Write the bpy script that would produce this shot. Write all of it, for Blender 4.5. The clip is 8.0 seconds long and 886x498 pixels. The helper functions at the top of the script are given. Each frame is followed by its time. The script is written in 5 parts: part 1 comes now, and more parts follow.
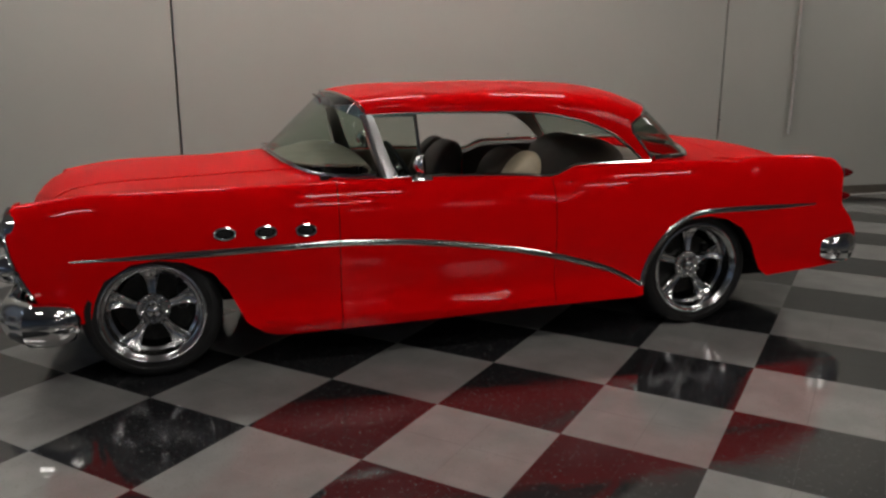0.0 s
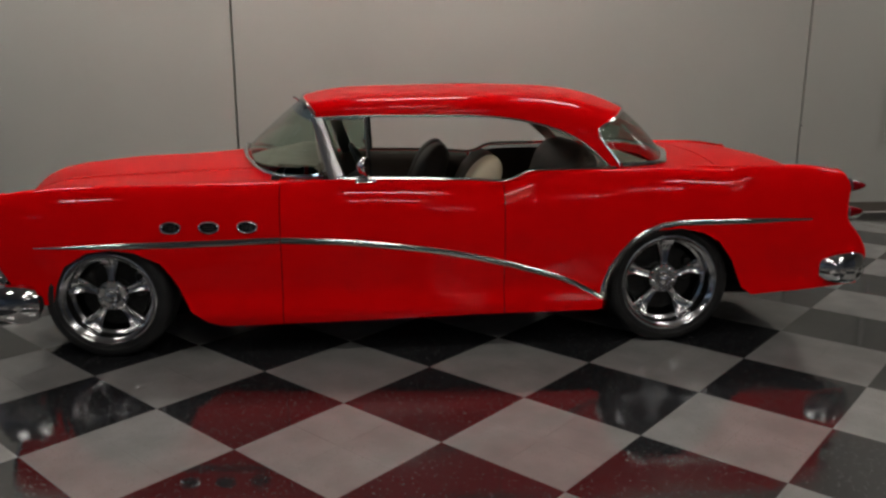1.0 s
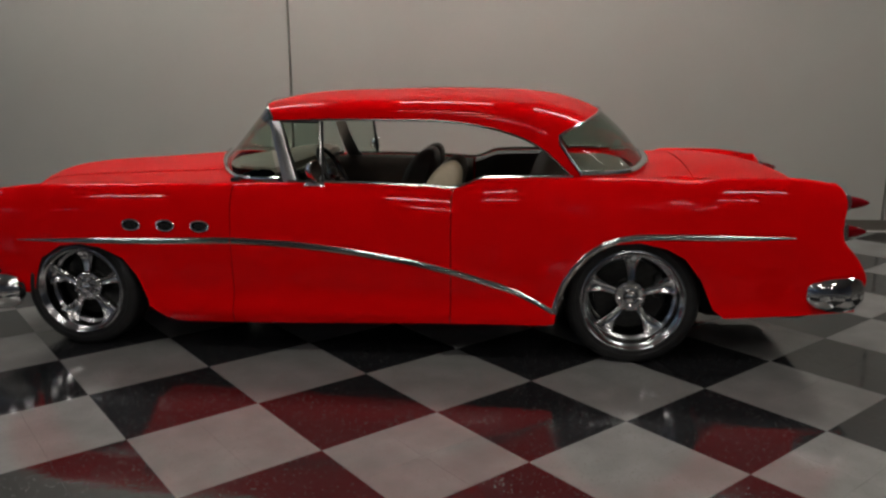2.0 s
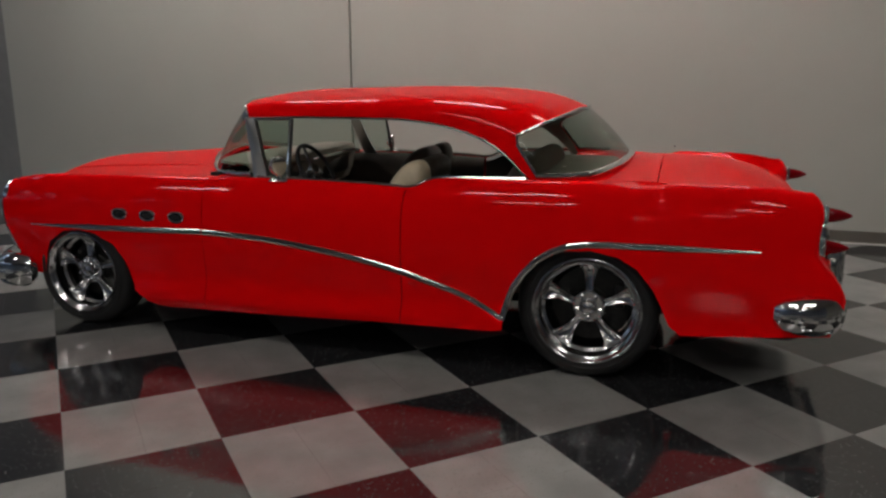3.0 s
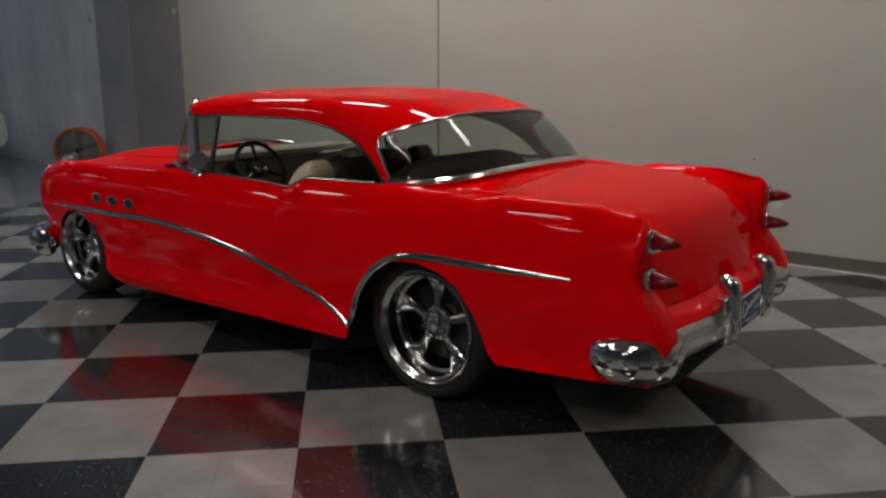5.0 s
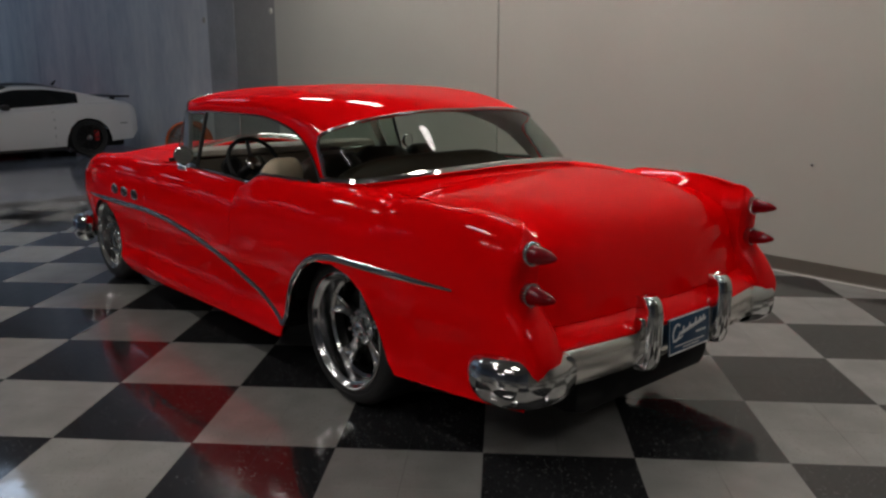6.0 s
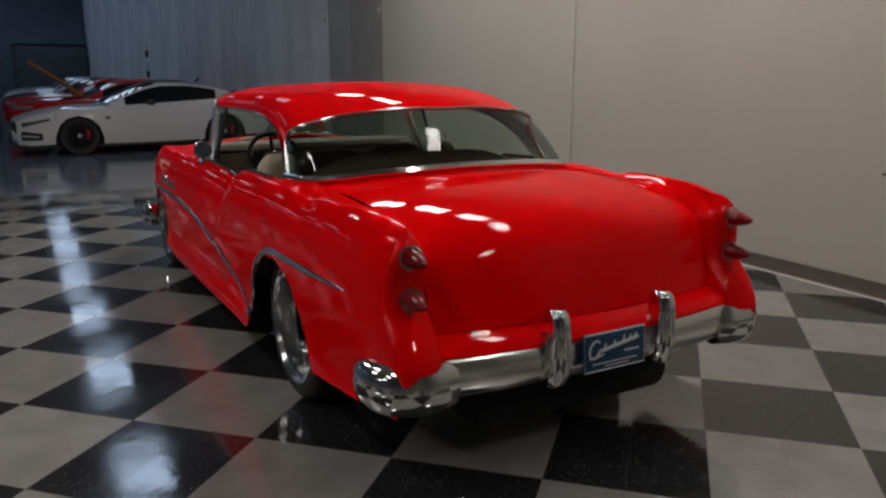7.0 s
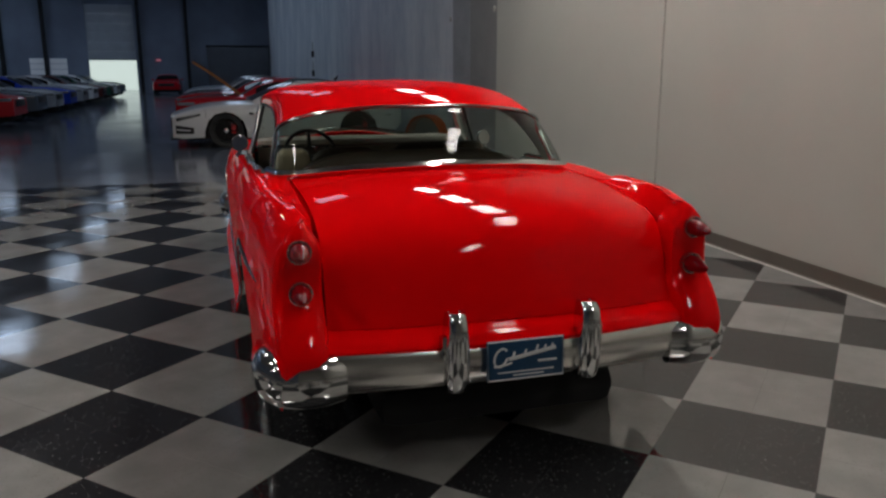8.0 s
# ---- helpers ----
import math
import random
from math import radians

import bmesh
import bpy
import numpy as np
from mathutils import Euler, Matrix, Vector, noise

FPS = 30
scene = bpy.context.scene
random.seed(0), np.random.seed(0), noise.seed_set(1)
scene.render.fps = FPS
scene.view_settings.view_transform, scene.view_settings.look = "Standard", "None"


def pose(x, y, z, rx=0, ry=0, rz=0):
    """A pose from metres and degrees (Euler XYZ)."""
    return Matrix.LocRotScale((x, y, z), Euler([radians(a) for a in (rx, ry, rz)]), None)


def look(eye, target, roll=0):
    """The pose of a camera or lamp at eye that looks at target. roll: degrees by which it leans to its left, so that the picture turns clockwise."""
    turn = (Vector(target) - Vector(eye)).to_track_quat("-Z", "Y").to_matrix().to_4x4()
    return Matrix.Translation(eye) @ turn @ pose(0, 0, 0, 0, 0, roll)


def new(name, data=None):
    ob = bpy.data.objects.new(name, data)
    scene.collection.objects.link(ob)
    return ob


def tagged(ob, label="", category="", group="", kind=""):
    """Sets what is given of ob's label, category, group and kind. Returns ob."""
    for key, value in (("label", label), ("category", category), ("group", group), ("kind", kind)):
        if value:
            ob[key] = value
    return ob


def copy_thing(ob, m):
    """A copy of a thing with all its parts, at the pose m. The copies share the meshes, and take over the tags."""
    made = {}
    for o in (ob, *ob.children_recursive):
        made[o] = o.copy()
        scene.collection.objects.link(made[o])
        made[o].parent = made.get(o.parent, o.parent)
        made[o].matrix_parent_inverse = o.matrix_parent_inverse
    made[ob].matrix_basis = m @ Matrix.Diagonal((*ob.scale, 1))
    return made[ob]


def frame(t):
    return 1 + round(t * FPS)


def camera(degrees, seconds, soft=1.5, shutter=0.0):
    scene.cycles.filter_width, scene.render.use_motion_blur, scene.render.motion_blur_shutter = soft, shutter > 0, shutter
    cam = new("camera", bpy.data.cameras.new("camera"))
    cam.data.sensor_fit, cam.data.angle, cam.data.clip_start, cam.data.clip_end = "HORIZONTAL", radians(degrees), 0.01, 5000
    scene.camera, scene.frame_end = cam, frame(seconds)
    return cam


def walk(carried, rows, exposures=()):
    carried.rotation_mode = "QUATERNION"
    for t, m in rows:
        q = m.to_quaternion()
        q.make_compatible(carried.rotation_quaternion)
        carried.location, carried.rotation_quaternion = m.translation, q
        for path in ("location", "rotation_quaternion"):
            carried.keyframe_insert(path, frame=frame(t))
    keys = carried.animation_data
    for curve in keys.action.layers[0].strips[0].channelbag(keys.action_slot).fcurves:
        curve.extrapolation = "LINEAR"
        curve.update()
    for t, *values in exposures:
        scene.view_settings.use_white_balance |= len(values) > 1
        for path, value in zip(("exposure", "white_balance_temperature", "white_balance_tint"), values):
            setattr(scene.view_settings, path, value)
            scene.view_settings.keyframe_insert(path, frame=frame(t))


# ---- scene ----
cam = camera(59.4, 8.0, soft=2.5)
PATH = [
    (0, (-0.124, -0.123, 1.519), (-1.076, 1.577, 1.069), 0.2),
    (0.5, (0.35, 0.17, 1.526), (-0.765, 1.769, 1.077), 0.15),
    (1, (0.79, 0.514, 1.531), (-0.479, 1.993, 1.084), 0.05),
    (1.5, (1.159, 0.925, 1.527), (-0.249, 2.274, 1.083), 0.0),
    (1.7, (1.293, 1.101, 1.53), (-0.168, 2.394, 1.089), -0.05),
    (3, (1.999, 2.261, 1.521), (0.258, 3.143, 1.083), -0.2),
    (3.5, (2.202, 2.756, 1.514), (0.388, 3.473, 1.074), -0.12),
    (4, (2.349, 3.247, 1.495), (0.477, 3.803, 1.065), -0.15),
    (4.5, (2.427, 3.734, 1.504), (0.516, 4.137, 1.073), -0.1),
    (5, (2.46, 4.256, 1.498), (0.521, 4.493, 1.071), 0.0),
    (6.3, (2.299, 5.577, 1.502), (0.365, 5.317, 1.065), 0.0),
    (6.5, (2.268, 5.759, 1.495), (0.345, 5.423, 1.058), 0.05),
    (7, (2.115, 6.239, 1.506), (0.243, 5.693, 1.064), 0.0),
    (7.5, (1.955, 6.703, 1.507), (0.156, 5.95, 1.064), 0.0),
    (8, (1.725, 7.117, 1.499), (0.018, 6.175, 1.055), -0.05),
]
walk(cam, [(t, look(eye, target, roll)) for t, eye, target, roll in PATH], exposures=[(0.0, 0.0), (8.0, 0.0)])

# ---- world and light strengths ----
world = bpy.data.worlds.new("world")
scene.world = world
world.use_nodes = True
sky = world.node_tree.nodes.new("ShaderNodeTexSky")
sky.sky_type, sky.sun_disc, sky.sun_elevation, sky.sun_rotation = "NISHITA", False, radians(40), radians(200)
world.node_tree.links.new(sky.outputs[0], world.node_tree.nodes["Background"].inputs[0])
world.node_tree.nodes["Background"].inputs[1].default_value = 0.08

STRIP_GLOW, DIM_GLOW, STRIP_TINT = 34.0, 30.0, (1.0, 0.95, 0.905)
BAY_GLOW, BAY_TINT = 3.5, (0.58, 0.75, 1.0)

# ---- plan: s runs along the long wall, w is the distance from it ----
ROOT = math.sqrt(0.5)
WALL_K = 11.30 * ROOT


def plan(s, w, z=0.0):
    a, b = s * ROOT, (w - WALL_K) * ROOT
    return (a + b, a - b, z)


def placed(s, w, z=0.0, turn=0.0):
    """A pose whose x axis runs along the wall and whose y axis points at the wall."""
    x, y, z = plan(s, w, z)
    return pose(x, y, z, 0, 0, 45 + turn)


# ---- materials ----
def material(name, base, rough=0.5, metal=0.0, vary=0.0, scale=8.0, bump=0.0, fine=0.0, coat=0.0, spec=0.5, rvary=0.0, stretch=(1, 1, 1)):
    m = bpy.data.materials.new(name)
    m.use_nodes = True
    nt = m.node_tree
    b = nt.nodes["Principled BSDF"]
    b.inputs["Base Color"].default_value = (*base, 1)
    b.inputs["Roughness"].default_value = rough
    b.inputs["Metallic"].default_value = metal
    b.inputs["Specular IOR Level"].default_value = spec
    b.inputs["Coat Weight"].default_value = coat
    b.inputs["Coat Roughness"].default_value = 0.04
    b.inputs["Coat IOR"].default_value = 1.4
    if vary or bump or fine or rvary:
        co = nt.nodes.new("ShaderNodeTexCoord")
        mp = nt.nodes.new("ShaderNodeMapping")
        mp.inputs["Scale"].default_value = stretch
        nt.links.new(co.outputs["Object"], mp.inputs[0])
        big = nt.nodes.new("ShaderNodeTexNoise")
        big.inputs["Scale"].default_value, big.inputs["Detail"].default_value = scale, 5
        small = nt.nodes.new("ShaderNodeTexNoise")
        small.inputs["Scale"].default_value, small.inputs["Detail"].default_value = scale * 14, 3
        nt.links.new(mp.outputs[0], big.inputs[0])
        nt.links.new(mp.outputs[0], small.inputs[0])
        mix = nt.nodes.new("ShaderNodeMath")
        mix.operation = "MULTIPLY_ADD"
        nt.links.new(small.outputs[0], mix.inputs[0])
        mix.inputs[1].default_value = fine
        nt.links.new(big.outputs[0], mix.inputs[2])
        ramp = nt.nodes.new("ShaderNodeValToRGB")
        lo, hi = 1 - vary, 1 + vary
        ramp.color_ramp.elements[0].position, ramp.color_ramp.elements[1].position = 0.3 + fine * 0.5, 0.7 + fine * 0.5
        ramp.color_ramp.elements[0].color = (*[c * lo for c in base], 1)
        ramp.color_ramp.elements[1].color = (*[min(c * hi, 1) for c in base], 1)
        nt.links.new(mix.outputs[0], ramp.inputs[0])
        nt.links.new(ramp.outputs[0], b.inputs["Base Color"])
        if rvary:
            rr = nt.nodes.new("ShaderNodeMapRange")
            rr.inputs["From Min"].default_value, rr.inputs["From Max"].default_value = 0.3, 0.7
            rr.inputs["To Min"].default_value, rr.inputs["To Max"].default_value = rough - rvary, rough + rvary
            nt.links.new(big.outputs[0], rr.inputs[0])
            nt.links.new(rr.outputs[0], b.inputs["Roughness"])
        if bump:
            bp = nt.nodes.new("ShaderNodeBump")
            bp.inputs["Strength"].default_value, bp.inputs["Distance"].default_value = bump, 0.004
            nt.links.new(mix.outputs[0], bp.inputs["Height"])
            nt.links.new(bp.outputs[0], b.inputs["Normal"])
    return m


def glowing(name, colour, strength):
    m = bpy.data.materials.new(name)
    m.use_nodes = True
    b = m.node_tree.nodes["Principled BSDF"]
    b.inputs["Base Color"].default_value = (0.8, 0.8, 0.8, 1)
    b.inputs["Emission Color"].default_value = (*colour, 1)
    b.inputs["Emission Strength"].default_value = strength
    return m


def glass(name, tint, rough=0.0):
    """Thin sheet glass: part clear, part mirror."""
    m = bpy.data.materials.new(name)
    m.use_nodes = True
    nt = m.node_tree
    nt.nodes.remove(nt.nodes["Principled BSDF"])
    clear = nt.nodes.new("ShaderNodeBsdfTransparent")
    clear.inputs[0].default_value = (*tint, 1)
    shine = nt.nodes.new("ShaderNodeBsdfGlossy")
    shine.inputs["Roughness"].default_value = rough
    facing = nt.nodes.new("ShaderNodeLayerWeight")
    facing.inputs[0].default_value = 0.5
    power = nt.nodes.new("ShaderNodeMath")
    power.operation = "POWER"
    power.inputs[1].default_value = 4.5
    nt.links.new(facing.outputs["Facing"], power.inputs[0])
    fres = nt.nodes.new("ShaderNodeMath")
    fres.operation = "MULTIPLY_ADD"
    fres.inputs[1].default_value, fres.inputs[2].default_value = 0.85, 0.02
    nt.links.new(power.outputs[0], fres.inputs[0])
    mix = nt.nodes.new("ShaderNodeMixShader")
    nt.links.new(fres.outputs[0], mix.inputs[0])
    nt.links.new(clear.outputs[0], mix.inputs[1])
    nt.links.new(shine.outputs[0], mix.inputs[2])
    nt.links.new(mix.outputs[0], nt.nodes["Material Output"].inputs[0])
    return m


def tile_material(name, base, chip, amount):
    """Vinyl composition tile: a ground colour with small chips of another, waxed."""
    m = bpy.data.materials.new(name)
    m.use_nodes = True
    nt = m.node_tree
    b = nt.nodes["Principled BSDF"]
    co = nt.nodes.new("ShaderNodeNewGeometry")
    info = nt.nodes.new("ShaderNodeObjectInfo")
    vor = nt.nodes.new("ShaderNodeTexVoronoi")
    vor.inputs["Scale"].default_value = 120
    nt.links.new(co.outputs["Position"], vor.inputs[0])
    pick = nt.nodes.new("ShaderNodeSeparateColor")
    nt.links.new(vor.outputs["Color"], pick.inputs[0])
    gt = nt.nodes.new("ShaderNodeMath")
    gt.operation = "LESS_THAN"
    gt.inputs[1].default_value = amount
    nt.links.new(pick.outputs[0], gt.inputs[0])
    near = nt.nodes.new("ShaderNodeMath")
    near.operation = "LESS_THAN"
    near.inputs[1].default_value = 0.42
    nt.links.new(vor.outputs["Distance"], near.inputs[0])
    both = nt.nodes.new("ShaderNodeMath")
    both.operation = "MULTIPLY"
    nt.links.new(gt.outputs[0], both.inputs[0])
    nt.links.new(near.outputs[0], both.inputs[1])
    cloud = nt.nodes.new("ShaderNodeTexNoise")
    cloud.inputs["Scale"].default_value, cloud.inputs["Detail"].default_value = 5, 6
    nt.links.new(co.outputs["Position"], cloud.inputs[0])
    ramp = nt.nodes.new("ShaderNodeValToRGB")
    ramp.color_ramp.elements[0].position, ramp.color_ramp.elements[1].position = 0.3, 0.72
    ramp.color_ramp.elements[0].color = (*[c * 0.86 for c in base], 1)
    ramp.color_ramp.elements[1].color = (*[c * 1.1 for c in base], 1)
    nt.links.new(cloud.outputs[0], ramp.inputs[0])
    tone = nt.nodes.new("ShaderNodeMix")
    tone.data_type, tone.blend_type = "RGBA", "MULTIPLY"
    tone.inputs[0].default_value = 1.0
    nt.links.new(ramp.outputs[0], tone.inputs[6])
    shade = nt.nodes.new("ShaderNodeMapRange")
    shade.inputs["To Min"].default_value, shade.inputs["To Max"].default_value = 0.93, 1.05
    nt.links.new(info.outputs["Random"], shade.inputs[0])
    nt.links.new(shade.outputs[0], tone.inputs[7])
    mix = nt.nodes.new("ShaderNodeMix")
    mix.data_type = "RGBA"
    nt.links.new(both.outputs[0], mix.inputs[0])
    nt.links.new(tone.outputs[2], mix.inputs[6])
    mix.inputs[7].default_value = (*chip, 1)
    nt.links.new(mix.outputs[2], b.inputs["Base Color"])
    wear = nt.nodes.new("ShaderNodeTexNoise")
    wear.inputs["Scale"].default_value, wear.inputs["Detail"].default_value = 2.2, 8
    nt.links.new(co.outputs["Position"], wear.inputs[0])
    rr = nt.nodes.new("ShaderNodeMapRange")
    rr.inputs["From Min"].default_value, rr.inputs["From Max"].default_value = 0.4, 0.66
    rr.inputs["To Min"].default_value, rr.inputs["To Max"].default_value = 0.06, 0.15
    nt.links.new(wear.outputs[0], rr.inputs[0])
    nt.links.new(rr.outputs[0], b.inputs["Roughness"])
    wave = nt.nodes.new("ShaderNodeTexNoise")
    wave.inputs["Scale"].default_value, wave.inputs["Detail"].default_value = 14, 2
    nt.links.new(co.outputs["Position"], wave.inputs[0])
    bp = nt.nodes.new("ShaderNodeBump")
    bp.inputs["Strength"].default_value, bp.inputs["Distance"].default_value = 0.12, 0.003
    nt.links.new(wave.outputs[0], bp.inputs["Height"])
    nt.links.new(bp.outputs[0], b.inputs["Normal"])
    b.inputs["Specular IOR Level"].default_value = 1.0
    b.inputs["IOR"].default_value = 1.55
    return m


RED = material("red_paint", (0.90, 0.001, 0.003), 0.5, coat=0.44, spec=0.0)
CHROME = material("chrome", (0.74, 0.74, 0.73), 0.09, 1.0)
PILLAR = material("brushed_pillar", (0.46, 0.45, 0.44), 0.30, 1.0)
SATIN_CHROME = material("satin_chrome", (0.90, 0.87, 0.82), 0.24, 1.0)
BRAKE = material("brake_steel", (0.045, 0.045, 0.043), 0.4, 1.0, vary=0.15, scale=30)
DARK_TRIM = material("dark_chrome_trim", (0.17, 0.165, 0.155), 0.22, 1.0)
STAINLESS = material("stainless_trim", (0.52, 0.50, 0.47), 0.12, 1.0)
WHEEL_CHROME = material("wheel_chrome", (0.54, 0.54, 0.54), 0.16, 1.0)
DULL_CHROME = material("dull_chrome", (0.45, 0.45, 0.45), 0.16, 1.0)
RUBBER = material("tyre_rubber", (0.012, 0.012, 0.012), 0.55, vary=0.3, scale=20, bump=0.2)
BLACK = material("black_trim", (0.01, 0.01, 0.01), 0.5)
UNDER = material("underbody", (0.008, 0.008, 0.008), 0.9, vary=0.4, scale=6)
DARK_METAL = material("dark_metal", (0.12, 0.12, 0.12), 0.35, 1.0)
GREEN_GLASS = glass("tinted_glass", (0.62, 0.70, 0.64))
REAR_GLASS = glass("rear_glass", (0.50, 0.57, 0.52))
BLUE_BAND = glass("blue_shade_band", (0.26, 0.34, 0.46))
LENS_RED = material("red_lens", (0.20, 0.001, 0.004), 0.06, spec=0.4)
CREAM = material("cream_leather", (0.62, 0.52, 0.36), 0.45, vary=0.12, scale=9, bump=0.15)
BROWN = material("brown_leather", (0.085, 0.066, 0.05), 0.5, vary=0.15, scale=9, bump=0.15)
TAUPE = material("taupe_vinyl", (0.30, 0.26, 0.21), 0.5, vary=0.1, scale=9)
DASH = material("cream_dash_vinyl", (0.36, 0.32, 0.26), 0.5, vary=0.1, scale=9, bump=0.1)
PLATE_BLUE = material("plate_blue", (0.012, 0.06, 0.13), 0.35)
WHITE_INK = material("white_ink", (0.8, 0.8, 0.8), 0.5)
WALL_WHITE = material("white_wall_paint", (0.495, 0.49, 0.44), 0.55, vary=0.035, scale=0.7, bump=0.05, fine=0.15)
# same concrete in three tones; its dim and bay-lit stretches are put into colour
WALL_DIM_LIT = material("concrete_dim_lit", (0.29, 0.287, 0.277), 0.6, vary=0.15, scale=0.8, bump=0.1, fine=0.25)
WALL_HALF_LIT = material("concrete_half_lit", (0.40, 0.41, 0.425), 0.6, vary=0.2, scale=0.9, bump=0.1, fine=0.25)
WALL_BAY_LIT = material("concrete_bay_lit", (0.78, 0.84, 0.93), 0.5, vary=0.3, scale=0.5, bump=0.1, fine=0.25, stretch=(1.0, 1.0, 0.45))
HALL_DARK = material("dark_hall_wall", (0.285, 0.325, 0.41), 0.7, vary=0.15, scale=0.5)
CEIL = material("ceiling_deck", (0.42, 0.42, 0.42), 0.8, vary=0.15, scale=0.6)
COVE = material("cove_base", (0.11, 0.097, 0.08), 0.45, vary=0.08, scale=3)
CAULK = material("pale_caulk", (0.5, 0.48, 0.44), 0.6)
SLAB = material("sealed_concrete", (0.20, 0.222, 0.275), 0.13, vary=0.22, scale=0.8, fine=0.3, rvary=0.035, bump=0.02, spec=1.0)
GROUT = material("tile_joint", (0.04, 0.038, 0.035), 0.7)
TILE_LIGHT = tile_material("light_tile", (0.29, 0.286, 0.272), (0.24, 0.23, 0.21), 0.10)
TILE_DARK = tile_material("dark_tile", (0.023, 0.0235, 0.0255), (0.13, 0.127, 0.12), 0.07)
STEEL = material("galvanised_steel", (0.50, 0.49, 0.46), 0.5, 0.3, vary=0.1, scale=12)
STRIP = glowing("lamp_tube", STRIP_TINT, STRIP_GLOW)
# lower glow for the outer rows, set to dim the floor beneath them
DIM_STRIP = glowing("dim_lamp_tube", STRIP_TINT, DIM_GLOW)
BAY = glowing("high_bay_panel", BAY_TINT, BAY_GLOW)
OUTSIDE = glowing("daylight_backdrop", (0.85, 0.98, 0.86), 0.62)


# ---- mesh helpers ----
def bisect_left(table, key):
    lo, hi = 0, len(table)
    while lo < hi:
        mid = (lo + hi) // 2
        if table[mid][0] < key[0]:
            lo = mid + 1
        else:
            hi = mid
    return lo


def linked(name, verts, faces, mat, parent=None, smooth=True, label="", thick=0.0, m=None):
    me = bpy.data.meshes.new(name)
    me.from_pydata([tuple(v) for v in verts], [], faces)
    me.validate()
    bm = bmesh.new()
    bm.from_mesh(me)
    bmesh.ops.remove_doubles(bm, verts=bm.verts, dist=0.0002)
    bmesh.ops.recalc_face_normals(bm, faces=bm.faces)
    if thick:
        bm.normal_update()
        rim = [e for e in bm.edges if e.is_boundary]
        made = bmesh.ops.duplicate(bm, geom=bm.verts[:] + bm.edges[:] + bm.faces[:])
        twin = made["vert_map"]
        inner = [f for f in made["geom"] if isinstance(f, bmesh.types.BMFace)]
        shift = [(v, v.normal.copy()) for v in {v for f in inner for v in f.verts}]
        for v, n in shift:
            v.co -= n * thick
        bmesh.ops.reverse_faces(bm, faces=inner)
        for e in rim:
            a, b = e.verts
            try:
                bm.faces.new((b, a, twin[a], twin[b]))
            except ValueError:
                pass
    bm.to_mesh(me)
    bm.free()
    me.materials.append(mat)
    if smooth:
        me.polygons.foreach_set("use_smooth", [True] * len(me.polygons))
        me.set_sharp_from_angle(angle=radians(38))
    ob = new(name, me)
    if parent is not None:
        ob.parent = parent
    if m is not None:
        ob.matrix_basis = m
    if label:
        ob["label"] = label
    return ob


class Shape:
    """Collects vertices and faces of one mesh."""

    def __init__(self):
        self.v, self.f = [], []

    def add(self, verts, faces):
        n = len(self.v)
        self.v += [tuple(p) for p in verts]
        self.f += [tuple(i + n for i in f) for f in faces]
        return self

    def grid(self, rows, close=False, wrap=False):
        n, k = len(rows), len(rows[0])
        faces = []
        for i in range(n - 1 + (1 if close else 0)):
            for j in range(k - 1 + (1 if wrap else 0)):
                a, b = i % n, (i + 1) % n
                c, d = j % k, (j + 1) % k
                faces.append((a * k + c, a * k + d, b * k + d, b * k + c))
        return self.add([p for r in rows for p in r], faces)

    def box(self, cx, cy, cz, sx, sy, sz, bevel=0.0, m=None):
        bm = bmesh.new()
        bmesh.ops.create_cube(bm, size=1)
        bmesh.ops.scale(bm, vec=(sx, sy, sz), verts=bm.verts)
        if bevel:
            bmesh.ops.bevel(bm, geom=bm.edges[:], offset=bevel, segments=2, affect="EDGES", profile=0.5)
        bmesh.ops.translate(bm, vec=(cx, cy, cz), verts=bm.verts)
        if m is not None:
            bmesh.ops.transform(bm, matrix=m, verts=bm.verts)
        bm.verts.index_update()
        self.add([v.co[:] for v in bm.verts], [[v.index for v in f.verts] for f in bm.faces])
        bm.free()
        return self

    def tube(self, path, r, sides=10, closed=False, flat=1.0, caps=True):
        """A tube along a path; r is a radius or a list of them; flat squeezes it across."""
        pts = [Vector(p) for p in path]
        n = len(pts)
        rows = []
        for i, p in enumerate(pts):
            a = pts[(i - 1) % n] if (closed or i > 0) else p
            b = pts[(i + 1) % n] if (closed or i < n - 1) else p
            t = (b - a).normalized()
            up = Vector((0, 0, 1)) if abs(t.z) < 0.95 else Vector((0, 1, 0))
            side = t.cross(up).normalized()
            up = side.cross(t)
            rad = r[i] if isinstance(r, (list, tuple)) else r
            rows.append([p + side * math.cos(2 * math.pi * k / sides) * rad * flat + up * math.sin(2 * math.pi * k / sides) * rad for k in range(sides)])
        base = len(self.v)
        self.grid(rows, close=closed, wrap=True)
        if caps and not closed:
            self.f.append(tuple(base + k for k in range(sides)))
            self.f.append(tuple(base + (n - 1) * sides + k for k in range(sides)))
        return self

    def lathe(self, profile, m=None, sides=32, caps=False):
        """Profile of (radius, along); spun round the y axis."""
        rows = []
        for r, a in profile:
            rows.append([(r * math.cos(2 * math.pi * k / sides), a, r * math.sin(2 * math.pi * k / sides)) for k in range(sides)])
        if m is not None:
            rows = [[m @ Vector(p) for p in row] for row in rows]
        base = len(self.v)
        self.grid(rows, wrap=True)
        if caps:
            self.f.append(tuple(base + k for k in range(sides)))
            self.f.append(tuple(base + (len(rows) - 1) * sides + k for k in range(sides)))
        return self

    def make(self, name, mat, parent=None, label="", smooth=True, thick=0.0, m=None):
        return linked(name, self.v, self.f, mat, parent, smooth, label, thick, m)


